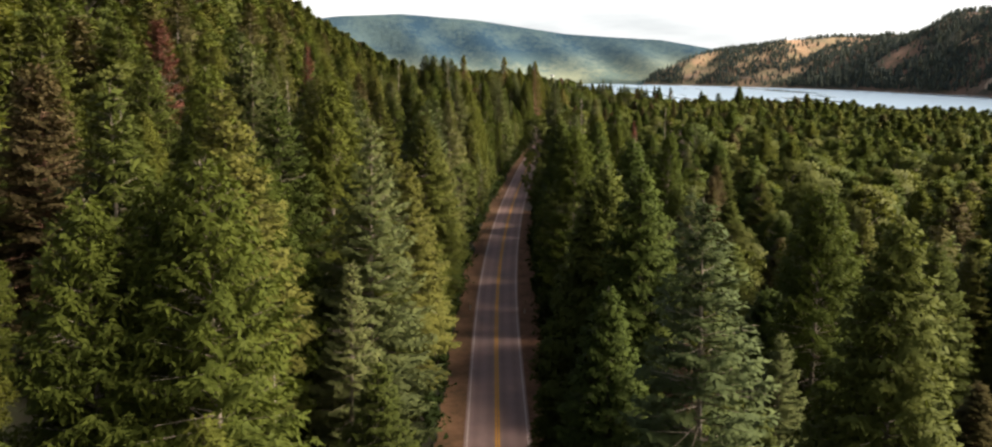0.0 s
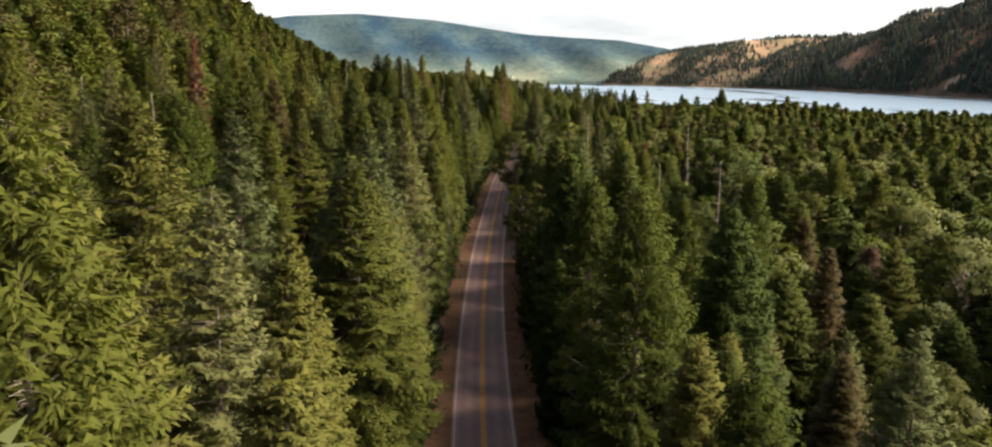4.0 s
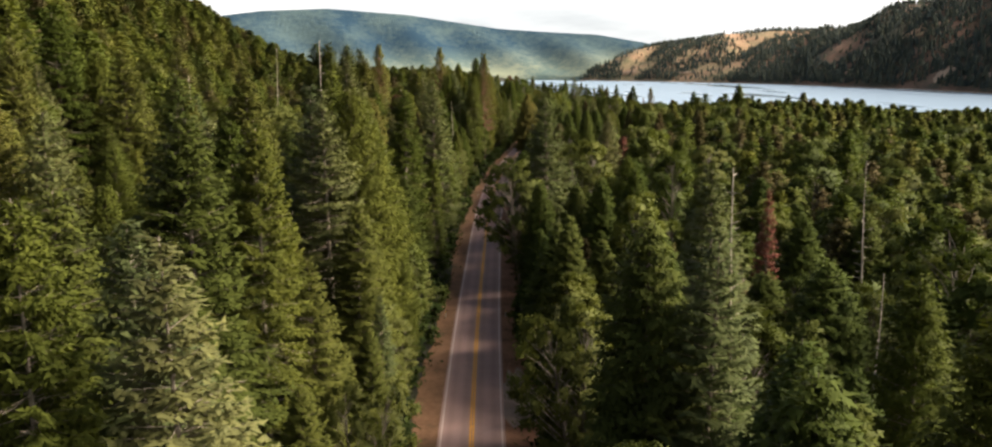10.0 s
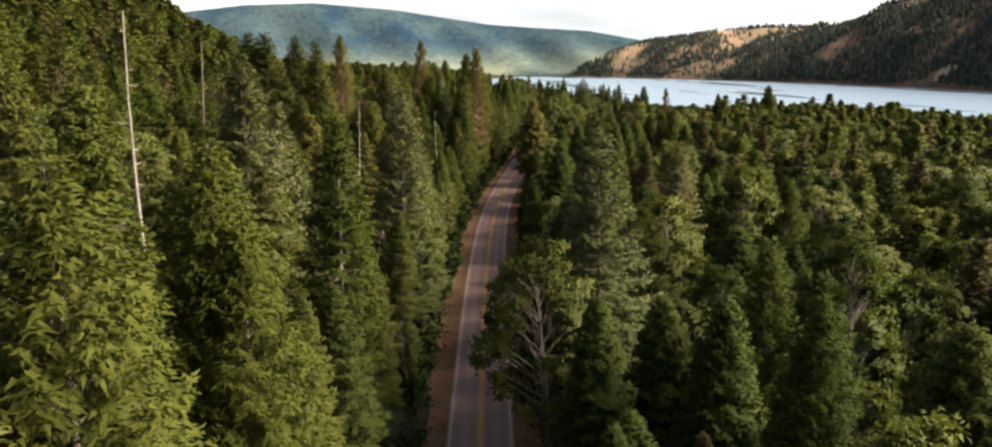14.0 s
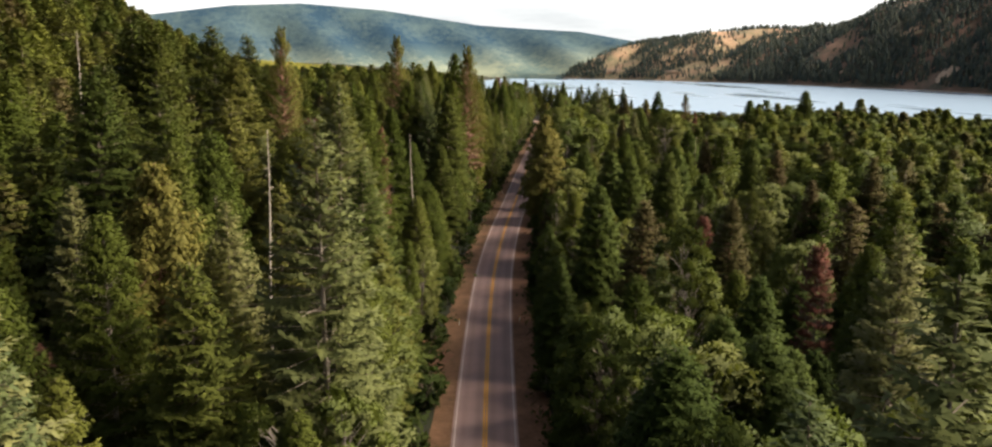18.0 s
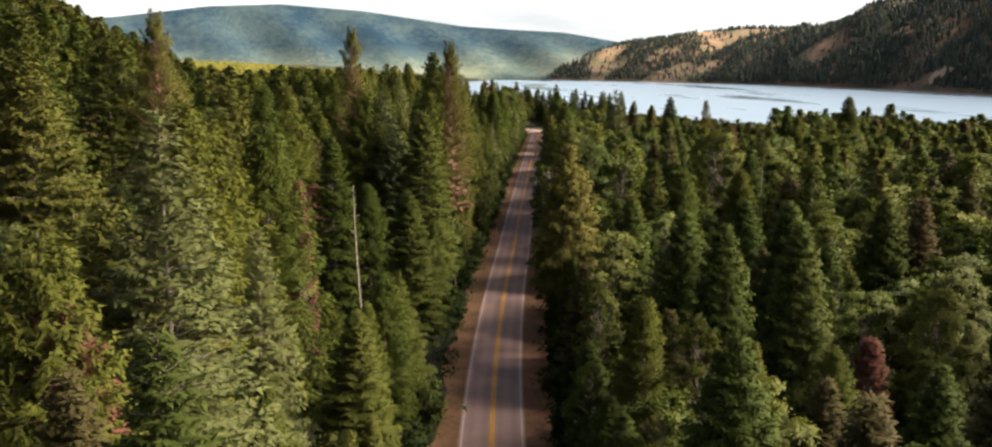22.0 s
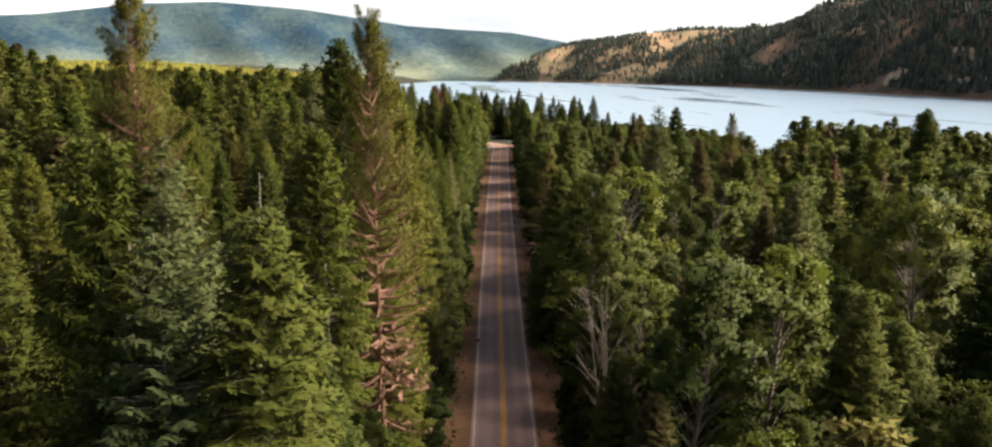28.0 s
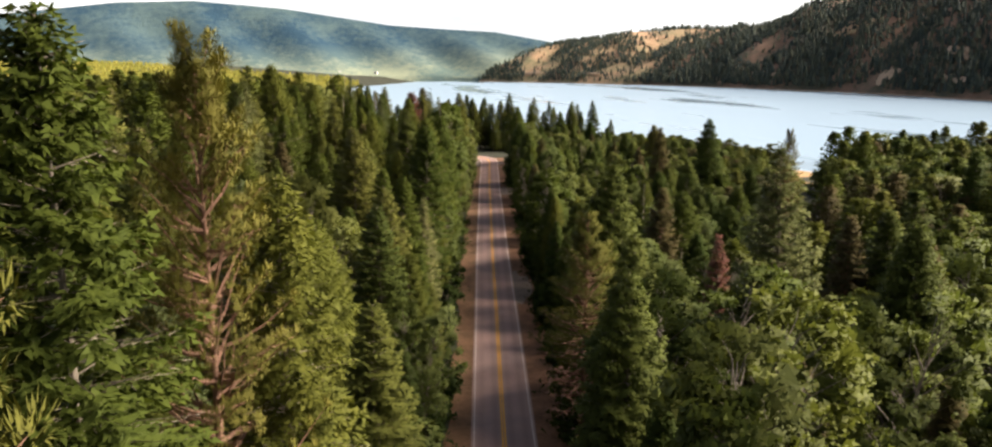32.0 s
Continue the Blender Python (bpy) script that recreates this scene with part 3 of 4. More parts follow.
def snag(rng, H, R, boughs=46, bare=0.25):
    """A dead tree: a bleached bole with broken bare branches."""
    wood = []
    zs = np.concatenate([[-5.0, 0.0], np.linspace(1.0, H, 8)])
    wob = rng.uniform(0, 6)
    ax = lambda z: np.array([0.2 * math.sin(z * 0.2 + wob), 0.2 * math.cos(z * 0.17 + wob), z])
    wood.append(tube([ax(z) for z in zs], [H * 0.008, H * 0.0075] + [H * 0.0062 * max(0.12, 1 - z / H) ** 0.7 for z in zs[2:]], 7))
    for i in range(boughs):
        f = (i + rng.random()) / boughs
        z = H * (bare + (1 - bare) * f)
        a, L = rng.uniform(0, 6.28), R * (1 - 0.75 * f) * rng.uniform(0.3, 1.1) + 0.2
        o = ax(z)
        e1 = o + np.array([math.cos(a), math.sin(a), rng.uniform(-0.25, 0.35)]) * L * 0.6
        e2 = e1 + np.array([math.cos(a + 0.3), math.sin(a + 0.3), rng.uniform(-0.1, 0.6)]) * L * 0.4
        wood.append(tube([o, e1, e2], [0.035 + 0.01 * L, 0.022, 0.008], 3))
        for sg in (-1, 1):
            e3 = e1 + np.array([math.cos(a + sg * 0.8), math.sin(a + sg * 0.8), rng.uniform(-0.2, 0.4)]) * L * 0.35
            wood.append(np.stack([e1 + (0, 0, 0.02), e1 - (0, 0, 0.02), e3])[None])
    return np.concatenate(wood), np.zeros((0, 3, 3))


# kind: maker, settings, height, needles, bark, trunk label, crown label
KINDS = {
    "fir_tree": (conifer, [dict(R=5.8, cap=4.6, bare=0.16, power=0.78), dict(R=5.4, cap=4.2, bare=0.20, top=30, step=0.80, power=0.70), dict(R=6.4, cap=5.0, bare=0.12, low=-34, step=0.86, power=0.86), dict(R=5.6, cap=4.4, bare=0.24, hang=0.3, power=0.74)], 27.0, FIR, BARK_PALE),
    "spruce_tree": (conifer, [dict(R=6.2, cap=4.4, bare=0.14, step=0.98, low=-34, lift=0.6, gaps=0.10, power=0.86, dead=0.06, spread=0.34), dict(R=5.6, cap=3.9, bare=0.20, step=0.94, low=-30, lift=0.55, gaps=0.12, power=0.82, dead=0.1, spread=0.34), dict(R=6.6, cap=4.8, bare=0.10, step=1.04, low=-36, lift=0.7, gaps=0.12, power=0.88, dead=0.06, spread=0.34)], 29.0, SPRUCE, BARK_PALE),
    "larch_tree": (conifer, [dict(R=5.8, cap=4.4, bare=0.20, step=0.74, n=7, gaps=0.2, top=40, low=-8, width=0.075, hang=0.5, power=0.66, thick=0.12, fat=0.4, dead=0.08), dict(R=6.2, cap=4.8, bare=0.24, step=0.78, n=7, gaps=0.24, top=38, low=-14, width=0.075, hang=0.55, power=0.68, thick=0.12, fat=0.4, dead=0.12), dict(R=5.0, cap=3.7, bare=0.28, step=0.74, n=7, gaps=0.24, top=42, low=-6, width=0.075, hang=0.5, power=0.62, thick=0.12, fat=0.4, dead=0.15)], 28.0, LARCH, BARK_PALE),
    "hemlock_tree": (conifer, [dict(R=7.0, cap=5.4, bare=0.08, step=0.74, top=26, low=-26, hang=0.45, sag=0.35, power=0.76, thick=0.1, fat=0.15), dict(R=6.4, cap=4.9, bare=0.10, step=0.70, top=30, low=-22, hang=0.4, sag=0.3, power=0.70, thick=0.1, fat=0.15), dict(R=7.4, cap=5.7, bare=0.06, step=0.78, top=24, low=-28, hang=0.45, sag=0.4, power=0.84, thick=0.1, fat=0.15)], 24.0, HEMLOCK, BARK_GREY),
    "cedar_tree": (conifer, [dict(R=6.4, cap=5.0, bare=0.40, step=0.7, top=26, low=-32, hang=0.75, sag=0.5, lift=0.55, power=0.78, thick=0.12, fat=0.2), dict(R=5.8, cap=4.4, bare=0.44, step=0.72, top=26, low=-34, hang=0.8, sag=0.55, lift=0.5, power=0.78, thick=0.12, fat=0.2)], 24.0, CEDAR, BARK_RED),
    "pine_tree": (pine, [dict(R=5.8, bare=0.44, boughs=200, fans=64), dict(R=5.6, bare=0.34, boughs=200, fans=64)], 40.0, PINE, BARK_RED),
    "broadleaf_tree": (broadleaf, [dict(R=4.4, clumps=110, leaves=110, size=0.21), dict(R=5.0, clumps=125, leaves=110, stems=2, size=0.21), dict(R=3.6, clumps=84, leaves=100, bare=0.3, size=0.2)], 21.0, LEAF, BARK_GREY),
    "young_fir": (conifer, [dict(R=3.3, bare=0.02, step=0.5, power=0.88), dict(R=2.8, bare=0.04, step=0.48, top=34, power=0.84)], 12.0, FIR, BARK_GREY),
    "birch_tree": (broadleaf, [dict(R=2.3, clumps=34, leaves=60, bare=0.3, size=0.28)], 17.0, LEAF, BARK_BARE),
    "rusty_conifer": (conifer, [dict(R=3.2, bare=0.22, step=0.75, n=7, gaps=0.3, dead=0.35), dict(R=3.4, bare=0.30, step=0.6, n=7, top=30, low=-10, gaps=0.2, dead=0.9, power=0.5)], 24.0, RUST, BARK_PALE),
    "slim_fir": (conifer, [dict(R=5.4, cap=3.8, bare=0.36, step=0.72, n=7, low=-24, power=0.66, dead=0.3, gaps=0.38, hang=0.35, thick=0.1, fat=0.3), dict(R=5.8, cap=4.2, bare=0.26, step=0.72, n=7, low=-26, power=0.68, dead=0.3, gaps=0.38, hang=0.35, thick=0.1, fat=0.3)], 38.0, LARCH, BARK_PALE),
    "brown_conifer": (conifer, [dict(R=4.8, cap=3.6, bare=0.14, step=0.62, n=8, gaps=0.15, power=0.78, dead=0.2), dict(R=4.4, cap=3.4, bare=0.2, step=0.62, n=8, gaps=0.2, power=0.74, dead=0.4)], 24.0, FADED, BARK_RED),
    "dead_snag": (snag, [dict(R=1.5), dict(R=0.6, boughs=20, bare=0.5)], 26.0, None, BARK_BARE),
    "bare_tree": (broadleaf, [dict(R=3.2, clumps=34, stems=3, thin=0.0, bare=0.35)], 15.0, None, BARK_GREY),
    "bush": (broadleaf, [dict(R=2.0, clumps=22, leaves=70, size=0.26, bare=0.14, stems=3), dict(R=1.6, clumps=16, leaves=70, size=0.26, bare=0.1, stems=2)], 4.2, BUSH, BARK_GREY),
}
LABELS = {
    "fir_tree": "dense dark green fir in the roadside forest",
    "spruce_tree": "open silvery-green spruce with a pale trunk",
    "larch_tree": "feathery bright green larch among the firs",
    "hemlock_tree": "broad soft dark green hemlock with drooping boughs",
    "cedar_tree": "yellow-green cedar with drooping boughs",
    "pine_tree": "tall pine with reddish trunk and tufted crown",
    "broadleaf_tree": "rounded light green broad-leaved tree in the forest",
    "young_fir": "young dark green fir at the forest edge",
    "birch_tree": "slender young birch with pale trunk and light leaves",
    "brown_conifer": "fading conifer with dull brownish-green needles",
    "rusty_conifer": "dead conifer with rust-red needles",
    "slim_fir": "slim tall conifer with a long bare pale trunk",
    "dead_snag": "bare bleached dead tree trunk standing in the forest",
    "bare_tree": "leafless grey tree with many thin branches",
    "bush": "dark green bush at the edge of the verge",
}
MODELS = {}
for kind, (maker, settings, tall, leaf, wood_mat) in KINDS.items():
    MODELS[kind] = []
    for i, kw in enumerate(settings):
        w, c = maker(random.Random(31 * i + len(kind)), tall, **kw)
        trunk = mesh_of("trunk", *soup(w), [wood_mat])
        crown = leafy_mesh("crown", c, [leaf], crisp=0.5 if maker is conifer else 0.2) if len(c) else None
        MODELS[kind].append((trunk, crown, tall))
PLANTED = []


def plant(kind, x, y, tall=None, tip=None, wide=1.0, pick=None, rng=random):
    """One tree: an empty at its foot with trunk and crown."""
    z = float(height(x, y)) - 0.15
    models = MODELS[kind]
    trunk, crown, full = models[pick % len(models) if pick is not None else rng.randrange(len(models))]
    h = (tip - z) if tip is not None else tall
    k = h / full
    tree = new(kind)
    tree.matrix_basis = Matrix.LocRotScale((x, y, z), Euler((0, 0, rng.uniform(0, 6.28))), (k * wide, k * wide, k))
    tagged(tree, LABELS[kind], kind.replace("_", " ").replace("dead snag", "dead tree").replace("rusty conifer", "dead tree").replace("bare tree", "tree"), kind.replace("_", " ") + "s of the forest")
    part("trunk", trunk, tree)
    if crown:
        part("crown", crown, tree)
    PLANTED.append((x, y, z, z + h))
    return tree


# ---- trees that stand out, by kind: east, north, height of the tip ----
def plant_fir(x, y, t):
    """A fir on the slope west of the road, a hemlock on the damp flat east of it."""
    east = x > float(road_x(y))
    plant("hemlock_tree" if east else "fir_tree", x, y, tip=t, wide=0.9 if east else 1.1)


for x, y, t in [(-19.6, 109.8, 35.8), (10.4, 47, 35), (-27.6, 87.5, 44), (-27.9, 146.7, 38.5), (-33.8, 223, 38.6), (-19.6, 202, 34.5), (-16.4, 196.8, 34.9), (-19.3, 259.5, 38.8), (20.5, 243.7, 31.6), (13, 333, 29.4), (-22.3, 270, 39.2),
                (-25.3, 333.5, 43.5), (-24, 340.7, 37.2), (-21, 383.4, 29.6), (12.3, 323.6, 36.8), (29.4, 358, 30.8), (-9.8, 365.5, 38.2), (-14.8, 421, 39.9), (-5, 519.4, 38), (55.7, 605, 35.2), (22.2, 114, 26.6), (58.5, 562.5, 27.6), (-13.6, 75.1, 37)]:
    plant("spruce_tree", x, y, tip=t, wide=1.12)
for x, y, t in [(6.7, 61.8, 26.2), (-22.5, 79.6, 39.7), (-23.3, 48.2, 41), (23.3, 52.6, 32.8), (6.2, 84.5, 28), (10.5, 76, 33.3), (-9, 51.5, 23.6), (-23.5, 100, 40.4), (-18.6, 123, 31), (-16.6, 138.6, 35.3), (-31, 189.5, 37), (15.9, 188, 30.9),
                (-41.6, 201, 43.4), (-14.5, 132.2, 35.1), (-15.9, 147.8, 31.5), (-31.3, 208.3, 34.8), (17, 137.1, 30.7), (-32, 247.8, 41), (-25.9, 207, 35.3), (9.2, 221.9, 30.5), (8.6, 191, 30.4), (9.8, 272.4, 22.5), (-48.6, 279, 43.8), (15.2, 201.8, 24.8)]:
    plant_fir(x, y, t)
for x, y, t in [(-47.4, 430, 41.7), (-35, 412.4, 39.2), (-13.4, 333, 22.7), (-18.3, 367.9, 28.8), (-18.8, 362.3, 28.7), (-10.1, 404, 31.3), (20.8, 418, 25.8), (44, 464, 26.3), (40.4, 380.9, 23), (-5, 443, 20.8), (29.7, 481, 24.5), (32, 465.6, 25.5), (33.6, 456, 25.6),
                (-5.1, 511.5, 33.2), (1.4, 508.2, 34.9), (137.6, 682, 25.8), (18.7, 643.5, 26.8), (17.3, 624, 27.4), (15.7, 593.7, 24.8), (113, 729, 17.2), (172, 702, 29), (-62.4, 820, 40), (111, 920, 21.4), (-49.3, 447.1, 49), (-41.9, 468.4, 48.8), (-40, 488.1, 48), (-44.7, 444, 48.5)]:
    plant_fir(x, y, t)
for x, y, t in [(26, 74.8, 31.6), (-19, 43.8, 36), (-15.7, 42.4, 37.4), (8.2, 163.6, 29.8), (7.9, 131.9, 33.1), (23, 210.1, 28.8), (-16.4, 290.2, 32), (23, 293.7, 25.6), (-17.2, 447.1, 37.3), (-8.1, 519.5, 38), (41.7, 499, 26), (-18.9, 413.6, 34), (-22.1, 42, 35.5), (-22.3, 72.7, 34)]:
    plant("larch_tree", x, y, tip=t, wide=1.05)
for x, y, t in [(-25.8, 378.6, 33.8), (21.9, 489.4, 31), (133.5, 855, 19.2)]:
    plant("cedar_tree", x, y, tip=t)
for x, y, t in [(-11.5, 540, 47.5), (7.3, 538.5, 45), (-32.8, 486.2, 47.5), (8.3, 564.5, 42.8)]:
    plant("pine_tree", x, y, tip=t, wide=0.68)
for x, y, t in [(45.1, 237.4, 27.2), (22.1, 337.2, 26.8), (32.6, 306.8, 27), (17.5, 272.6, 25), (38.7, 358.4, 27.1), (6.6, 318.7, 25.3), (28.6, 395, 24.8), (37, 568.3, 26.7), (36.7, 573.8, 29), (36.9, 528.6, 27.6), (66.9, 551.3, 28.2), (30.8, 529.4, 28.5), (54.2, 587.2, 25.6)]:
    plant("broadleaf_tree", x, y, tip=t)
plant("birch_tree", 21, 459.5, tip=18.8)
plant("birch_tree", 21.2, 466, tip=18.6)
for x, y, t in [(-49, 200, 47.5), (34, 266.2, 26.0), (39.7, 391.8, 22.5), (93, 615, 24.2), (-10.8, 453.6, 31)]:
    plant("rusty_conifer", x, y, tip=t, wide=0.42 if x == -10.8 else 0.8)
for x, y, t in [(34.7, 205, 27.7), (-66.3, 468, 48), (-20.5, 401.6, 25), (-19.4, 395.1, 35.3), (-5.9, 462.9, 29.4)]:
    plant("dead_snag", x, y, tip=t, pick=0 if x > 15 else 1)
for x, y, t in [(-6.8, 540.7, 27), (-7.6, 525.9, 27), (62.4, 569.5, 27), (70, 604.3, 27), (35.7, 590.7, 27), (119.1, 768.5, 27), (36.5, 536, 28)]:
    plant_fir(x, y, t)
for x, y, t in [(55.5, 565.1, 25), (96.7, 749.8, 26), (79.8, 631.9, 23), (74.1, 607.5, 24), (62, 655, 24), (88, 668, 24), (70, 480, 24), (78, 455, 25), (60, 440, 23), (90, 500, 24), (66, 515, 23), (-26, 700, 34), (-40, 640, 33)]:
    plant("brown_conifer", x, y, tip=t)
for x, y, t in [(-29, 90.3, 45.6), (-2.8, 508, 34.3), (-26.1, 426.3, 32)]:
    plant("spruce_tree", x, y, tip=t, wide=1.12)
for x, y, t in [(-24, 68.8, 40.2), (7.9, 83.3, 32.7), (-28.7, 195.1, 35.8), (-38, 224.8, 40), (10.7, 198, 29.4), (17.3, 212.7, 25.8), (9.7, 309.5, 21.5), (19.3, 303.7, 23), (-18.8, 398.6, 29.2), (-27.6, 415.8, 37.8), (-34.3, 450.8, 43.6), (14.4, 412.5, 17.2), (64.7, 479.8, 24.4)]:
    plant_fir(x, y, t)
for x, y, t in [(-30.4, 83.5, 42), (61.6, 222.9, 25.5), (-19, 292.5, 37), (21, 442, 21.5)]:
    plant("larch_tree", x, y, tip=t, wide=1.05)
plant("slim_fir", -21.7, 279.6, tip=41)
plant("rusty_conifer", -18.1, 413.9, tip=30.2)
for x, y, t in [(-15.4, 407.4, 28.4), (39.4, 419, 23.6)]:
    plant("brown_conifer", x, y, tip=t)
plant("pine_tree", 121.9, 726.7, tip=26, wide=0.8)
plant("pine_tree", 38, 612, tip=27, wide=1.1)
plant("broadleaf_tree", 44.3, 600.8, tip=25, wide=1.25)
for x, y, t, lean in [(-45.5, 701, 17, 5), (-47, 703, 13, 7), (-44, 702, 15, 9)]:
    plant("dead_snag", x, y, tip=float(height(x, y)) + t, pick=1).rotation_euler.y = radians(-lean)
for x, y, t in [(-16.6, 434.8, 39.8), (-10.3, 483.7, 33.2), (3.4, 533.8, 37.3), (11, 567.8, 38), (4.7, 558.4, 44.9)]:
    plant("slim_fir", x, y, tip=t)
plant("dead_snag", -24.5, 331.8, tip=27, pick=0)
for x, y, t, lean in [(-11.5, 214, 12, 24), (-12.5, 195, 9, -30), (-9.8, 436, 17, 9), (-8.5, 487, 14, 20), (-2.5, 505, 8, 38), (12.5, 243, 8, -35)]:
    plant("dead_snag", x, y, tall=t, pick=1).rotation_euler.y = radians(lean)
for x, y, t in [(-13.2, 97.7, 31.2), (-28.4, 122.7, 40.8), (-21.7, 165, 32), (-24.4, 224.3, 38), (-17.6, 235.7, 25.2), (9.1, 343, 20.2), (-40.3, 310.7, 41.8), (-41.1, 408.2, 41.2), (-29, 395, 34.1), (-22.6, 429.2, 32.3), (-19.4, 425.2, 33.6), (38.4, 448.3, 26.9), (-18.2, 461.1, 40.5), (44.9, 624.8, 31.4), (40.2, 604.7, 27.2)]:
    plant_fir(x, y, t)
for x, y, t in [(-17.5, 164, 36), (-26.3, 237, 37), (13, 219.5, 30.7), (-21.1, 340, 30.5), (-13, 440.3, 28.6)]:
    plant("spruce_tree", x, y, tip=t, wide=1.12)
for x, y, t in [(-20.2, 90.5, 40.9), (-16.8, 265.9, 38.6), (-27.3, 369.7, 30.7), (-24.1, 333.7, 30.6), (-27.3, 403.7, 34.4), (-13.9, 453.2, 36.8), (-17.7, 476.8, 38.3), (-19.5, 508.7, 39), (27.5, 165, 30), (19.3, 163.4, 27.3), (16.2, 192.4, 32)]:
    plant("larch_tree", x, y, tip=t, wide=1.05)
for x, y, t in [(-32, 175.6, 36), (-23.9, 236.8, 37.1), (-20, 228.4, 37), (-14.1, 317.8, 37.4), (-30.2, 399, 36)]:
    plant("slim_fir", x, y, tip=t)
plant("slim_fir", -22.7, 197, tip=36.4, pick=0)
plant("dead_snag", 15.1, 221.5, tip=34.4, pick=0)
plant("dead_snag", -25, 297.6, tip=45.5, pick=1)
plant("dead_snag", 42.2, 257.6, tip=30.8, pick=0)
plant("bare_tree", 30, 544.3, tip=22.9, wide=0.6)
plant("bare_tree", 24.5, 518, tip=16, wide=0.7)

# ---- the forest along the road ----
rng = random.Random(5)
CELL = {}
KNOWN = np.array(PLANTED)
for x, y, _, _ in PLANTED:
    CELL.setdefault((int(x // 5), int(y // 5)), []).append((x, y))


def free(x, y, r):
    i, j = int(x // 5), int(y // 5)
    return all(math.hypot(x - a, y - b) > r for p in range(i - 1, i + 2) for q in range(j - 1, j + 2) for a, b in CELL.get((p, q), ()))


def claim(x, y):
    CELL.setdefault((int(x // 5), int(y // 5)), []).append((x, y))


COUNT = {}
NEAR = 54.0


def in_clearing(x, y):
    return math.hypot((x - 222) / 34, (y - 885) / 26) < 1 or to_shore(np.array(x), np.array(y)) < 14 or (12 < x - road_x(y) < 30 and 700 < y < 716)


# fill-in trees stay below sight lines from the camera's flight to the tall trees
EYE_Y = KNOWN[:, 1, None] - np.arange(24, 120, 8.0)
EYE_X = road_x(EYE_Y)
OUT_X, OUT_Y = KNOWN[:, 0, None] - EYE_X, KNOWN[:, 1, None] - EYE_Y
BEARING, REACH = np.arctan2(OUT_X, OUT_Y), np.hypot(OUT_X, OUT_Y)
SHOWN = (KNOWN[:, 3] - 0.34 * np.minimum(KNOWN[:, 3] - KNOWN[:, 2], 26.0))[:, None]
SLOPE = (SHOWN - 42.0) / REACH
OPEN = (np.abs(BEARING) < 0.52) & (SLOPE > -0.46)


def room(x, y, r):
    """The height that a tree of crown radius r may have below those sight lines."""
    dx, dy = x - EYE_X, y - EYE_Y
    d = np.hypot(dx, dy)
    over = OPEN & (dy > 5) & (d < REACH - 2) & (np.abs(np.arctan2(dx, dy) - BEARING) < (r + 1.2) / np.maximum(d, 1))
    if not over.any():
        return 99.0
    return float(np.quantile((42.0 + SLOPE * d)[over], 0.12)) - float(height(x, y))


for _ in range(60000):
    y = rng.uniform(22, 905)
    side = rng.choice((-1, 1))
    d = rng.uniform(8.8 if side < 0 else 9.8, NEAR)
    x = float(road_x(y)) + side * d
    if not free(x, y, (5.8 if side < 0 else 5.0) if d < 13 else 7.8 if side < 0 else 7.4) or in_clearing(x, y):
        continue
    if np.min(np.hypot(KNOWN[:, 0] - x, (KNOWN[:, 1] - y) * 0.8)) < 4.6:
        continue
    if side < 0 and math.hypot((x + 46) / 16, (y - 672) / 28) < 1:
        continue
    edge = d < 11.0
    p = rng.random()
    if side < 0:
        kind = "fir_tree" if p < 0.28 else "larch_tree" if p < 0.56 else "spruce_tree" if p < 0.69 else "slim_fir" if p < 0.88 else "pine_tree" if p < 0.90 and y > 430 else "brown_conifer" if p < 0.92 else "broadleaf_tree" if p < 0.965 else "dead_snag" if p < 0.985 else "rusty_conifer"
        if edge and y > 150 and rng.random() < 0.45:
            kind = "broadleaf_tree"
        tall = (20 + 12 * rng.random()) * (1 + 0.06 * smooth(560, 680, y)) if not edge else rng.uniform(10, 21)
    else:
        leafy = 0.14 + 0.26 * smooth(90, 200, y) - 0.14 * smooth(330, 400, y) + 0.12 * smooth(470, 540, y)
        kind = "broadleaf_tree" if p < leafy else "hemlock_tree" if p < leafy + 0.30 else "larch_tree" if p < leafy + 0.42 else "fir_tree" if p < 0.84 else "brown_conifer" if p < 0.92 else "spruce_tree" if p < 0.965 else "dead_snag" if p < 0.982 else "rusty_conifer"
        tall = (17 + 10 * rng.random()) if not edge else rng.uniform(14, 22)
        if kind == "broadleaf_tree":
            tall = min(tall, 22)
        tall *= 1 - 0.24 * float(smooth(600, 720, y)) * float(smooth(12, 22, d))
        if y > 640 and d > 20 and 27.0 < math.degrees(math.atan2(x - 14, y - 528)) < 32.5:
            tall = min(tall, 10)
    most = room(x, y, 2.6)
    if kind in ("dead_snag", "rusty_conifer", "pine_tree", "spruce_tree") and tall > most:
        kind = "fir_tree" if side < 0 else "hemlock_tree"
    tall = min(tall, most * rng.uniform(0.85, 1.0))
    if tall < 5.0:
        continue
    claim(x, y)
    if kind in ("fir_tree", "hemlock_tree") and tall < 13:
        kind = "young_fir"
    if COUNT.get(kind, 0) >= 270:
        kind = min(("fir_tree", "larch_tree", "hemlock_tree", "broadleaf_tree", "spruce_tree"), key=lambda k: COUNT.get(k, 0))
    COUNT[kind] = COUNT.get(kind, 0) + 1
    squat = 1.0 + 0.35 * float(smooth(18, 8, tall)) if kind != "young_fir" else 1.0
    plant(kind, x, y, tall=tall, wide=(0.8 if edge else 1.0) * squat * (rng.uniform(0.95, 1.25) if kind == "broadleaf_tree" else rng.uniform(0.92, 1.18) + (0.06 if side > 0 else 0.0)), rng=rng)
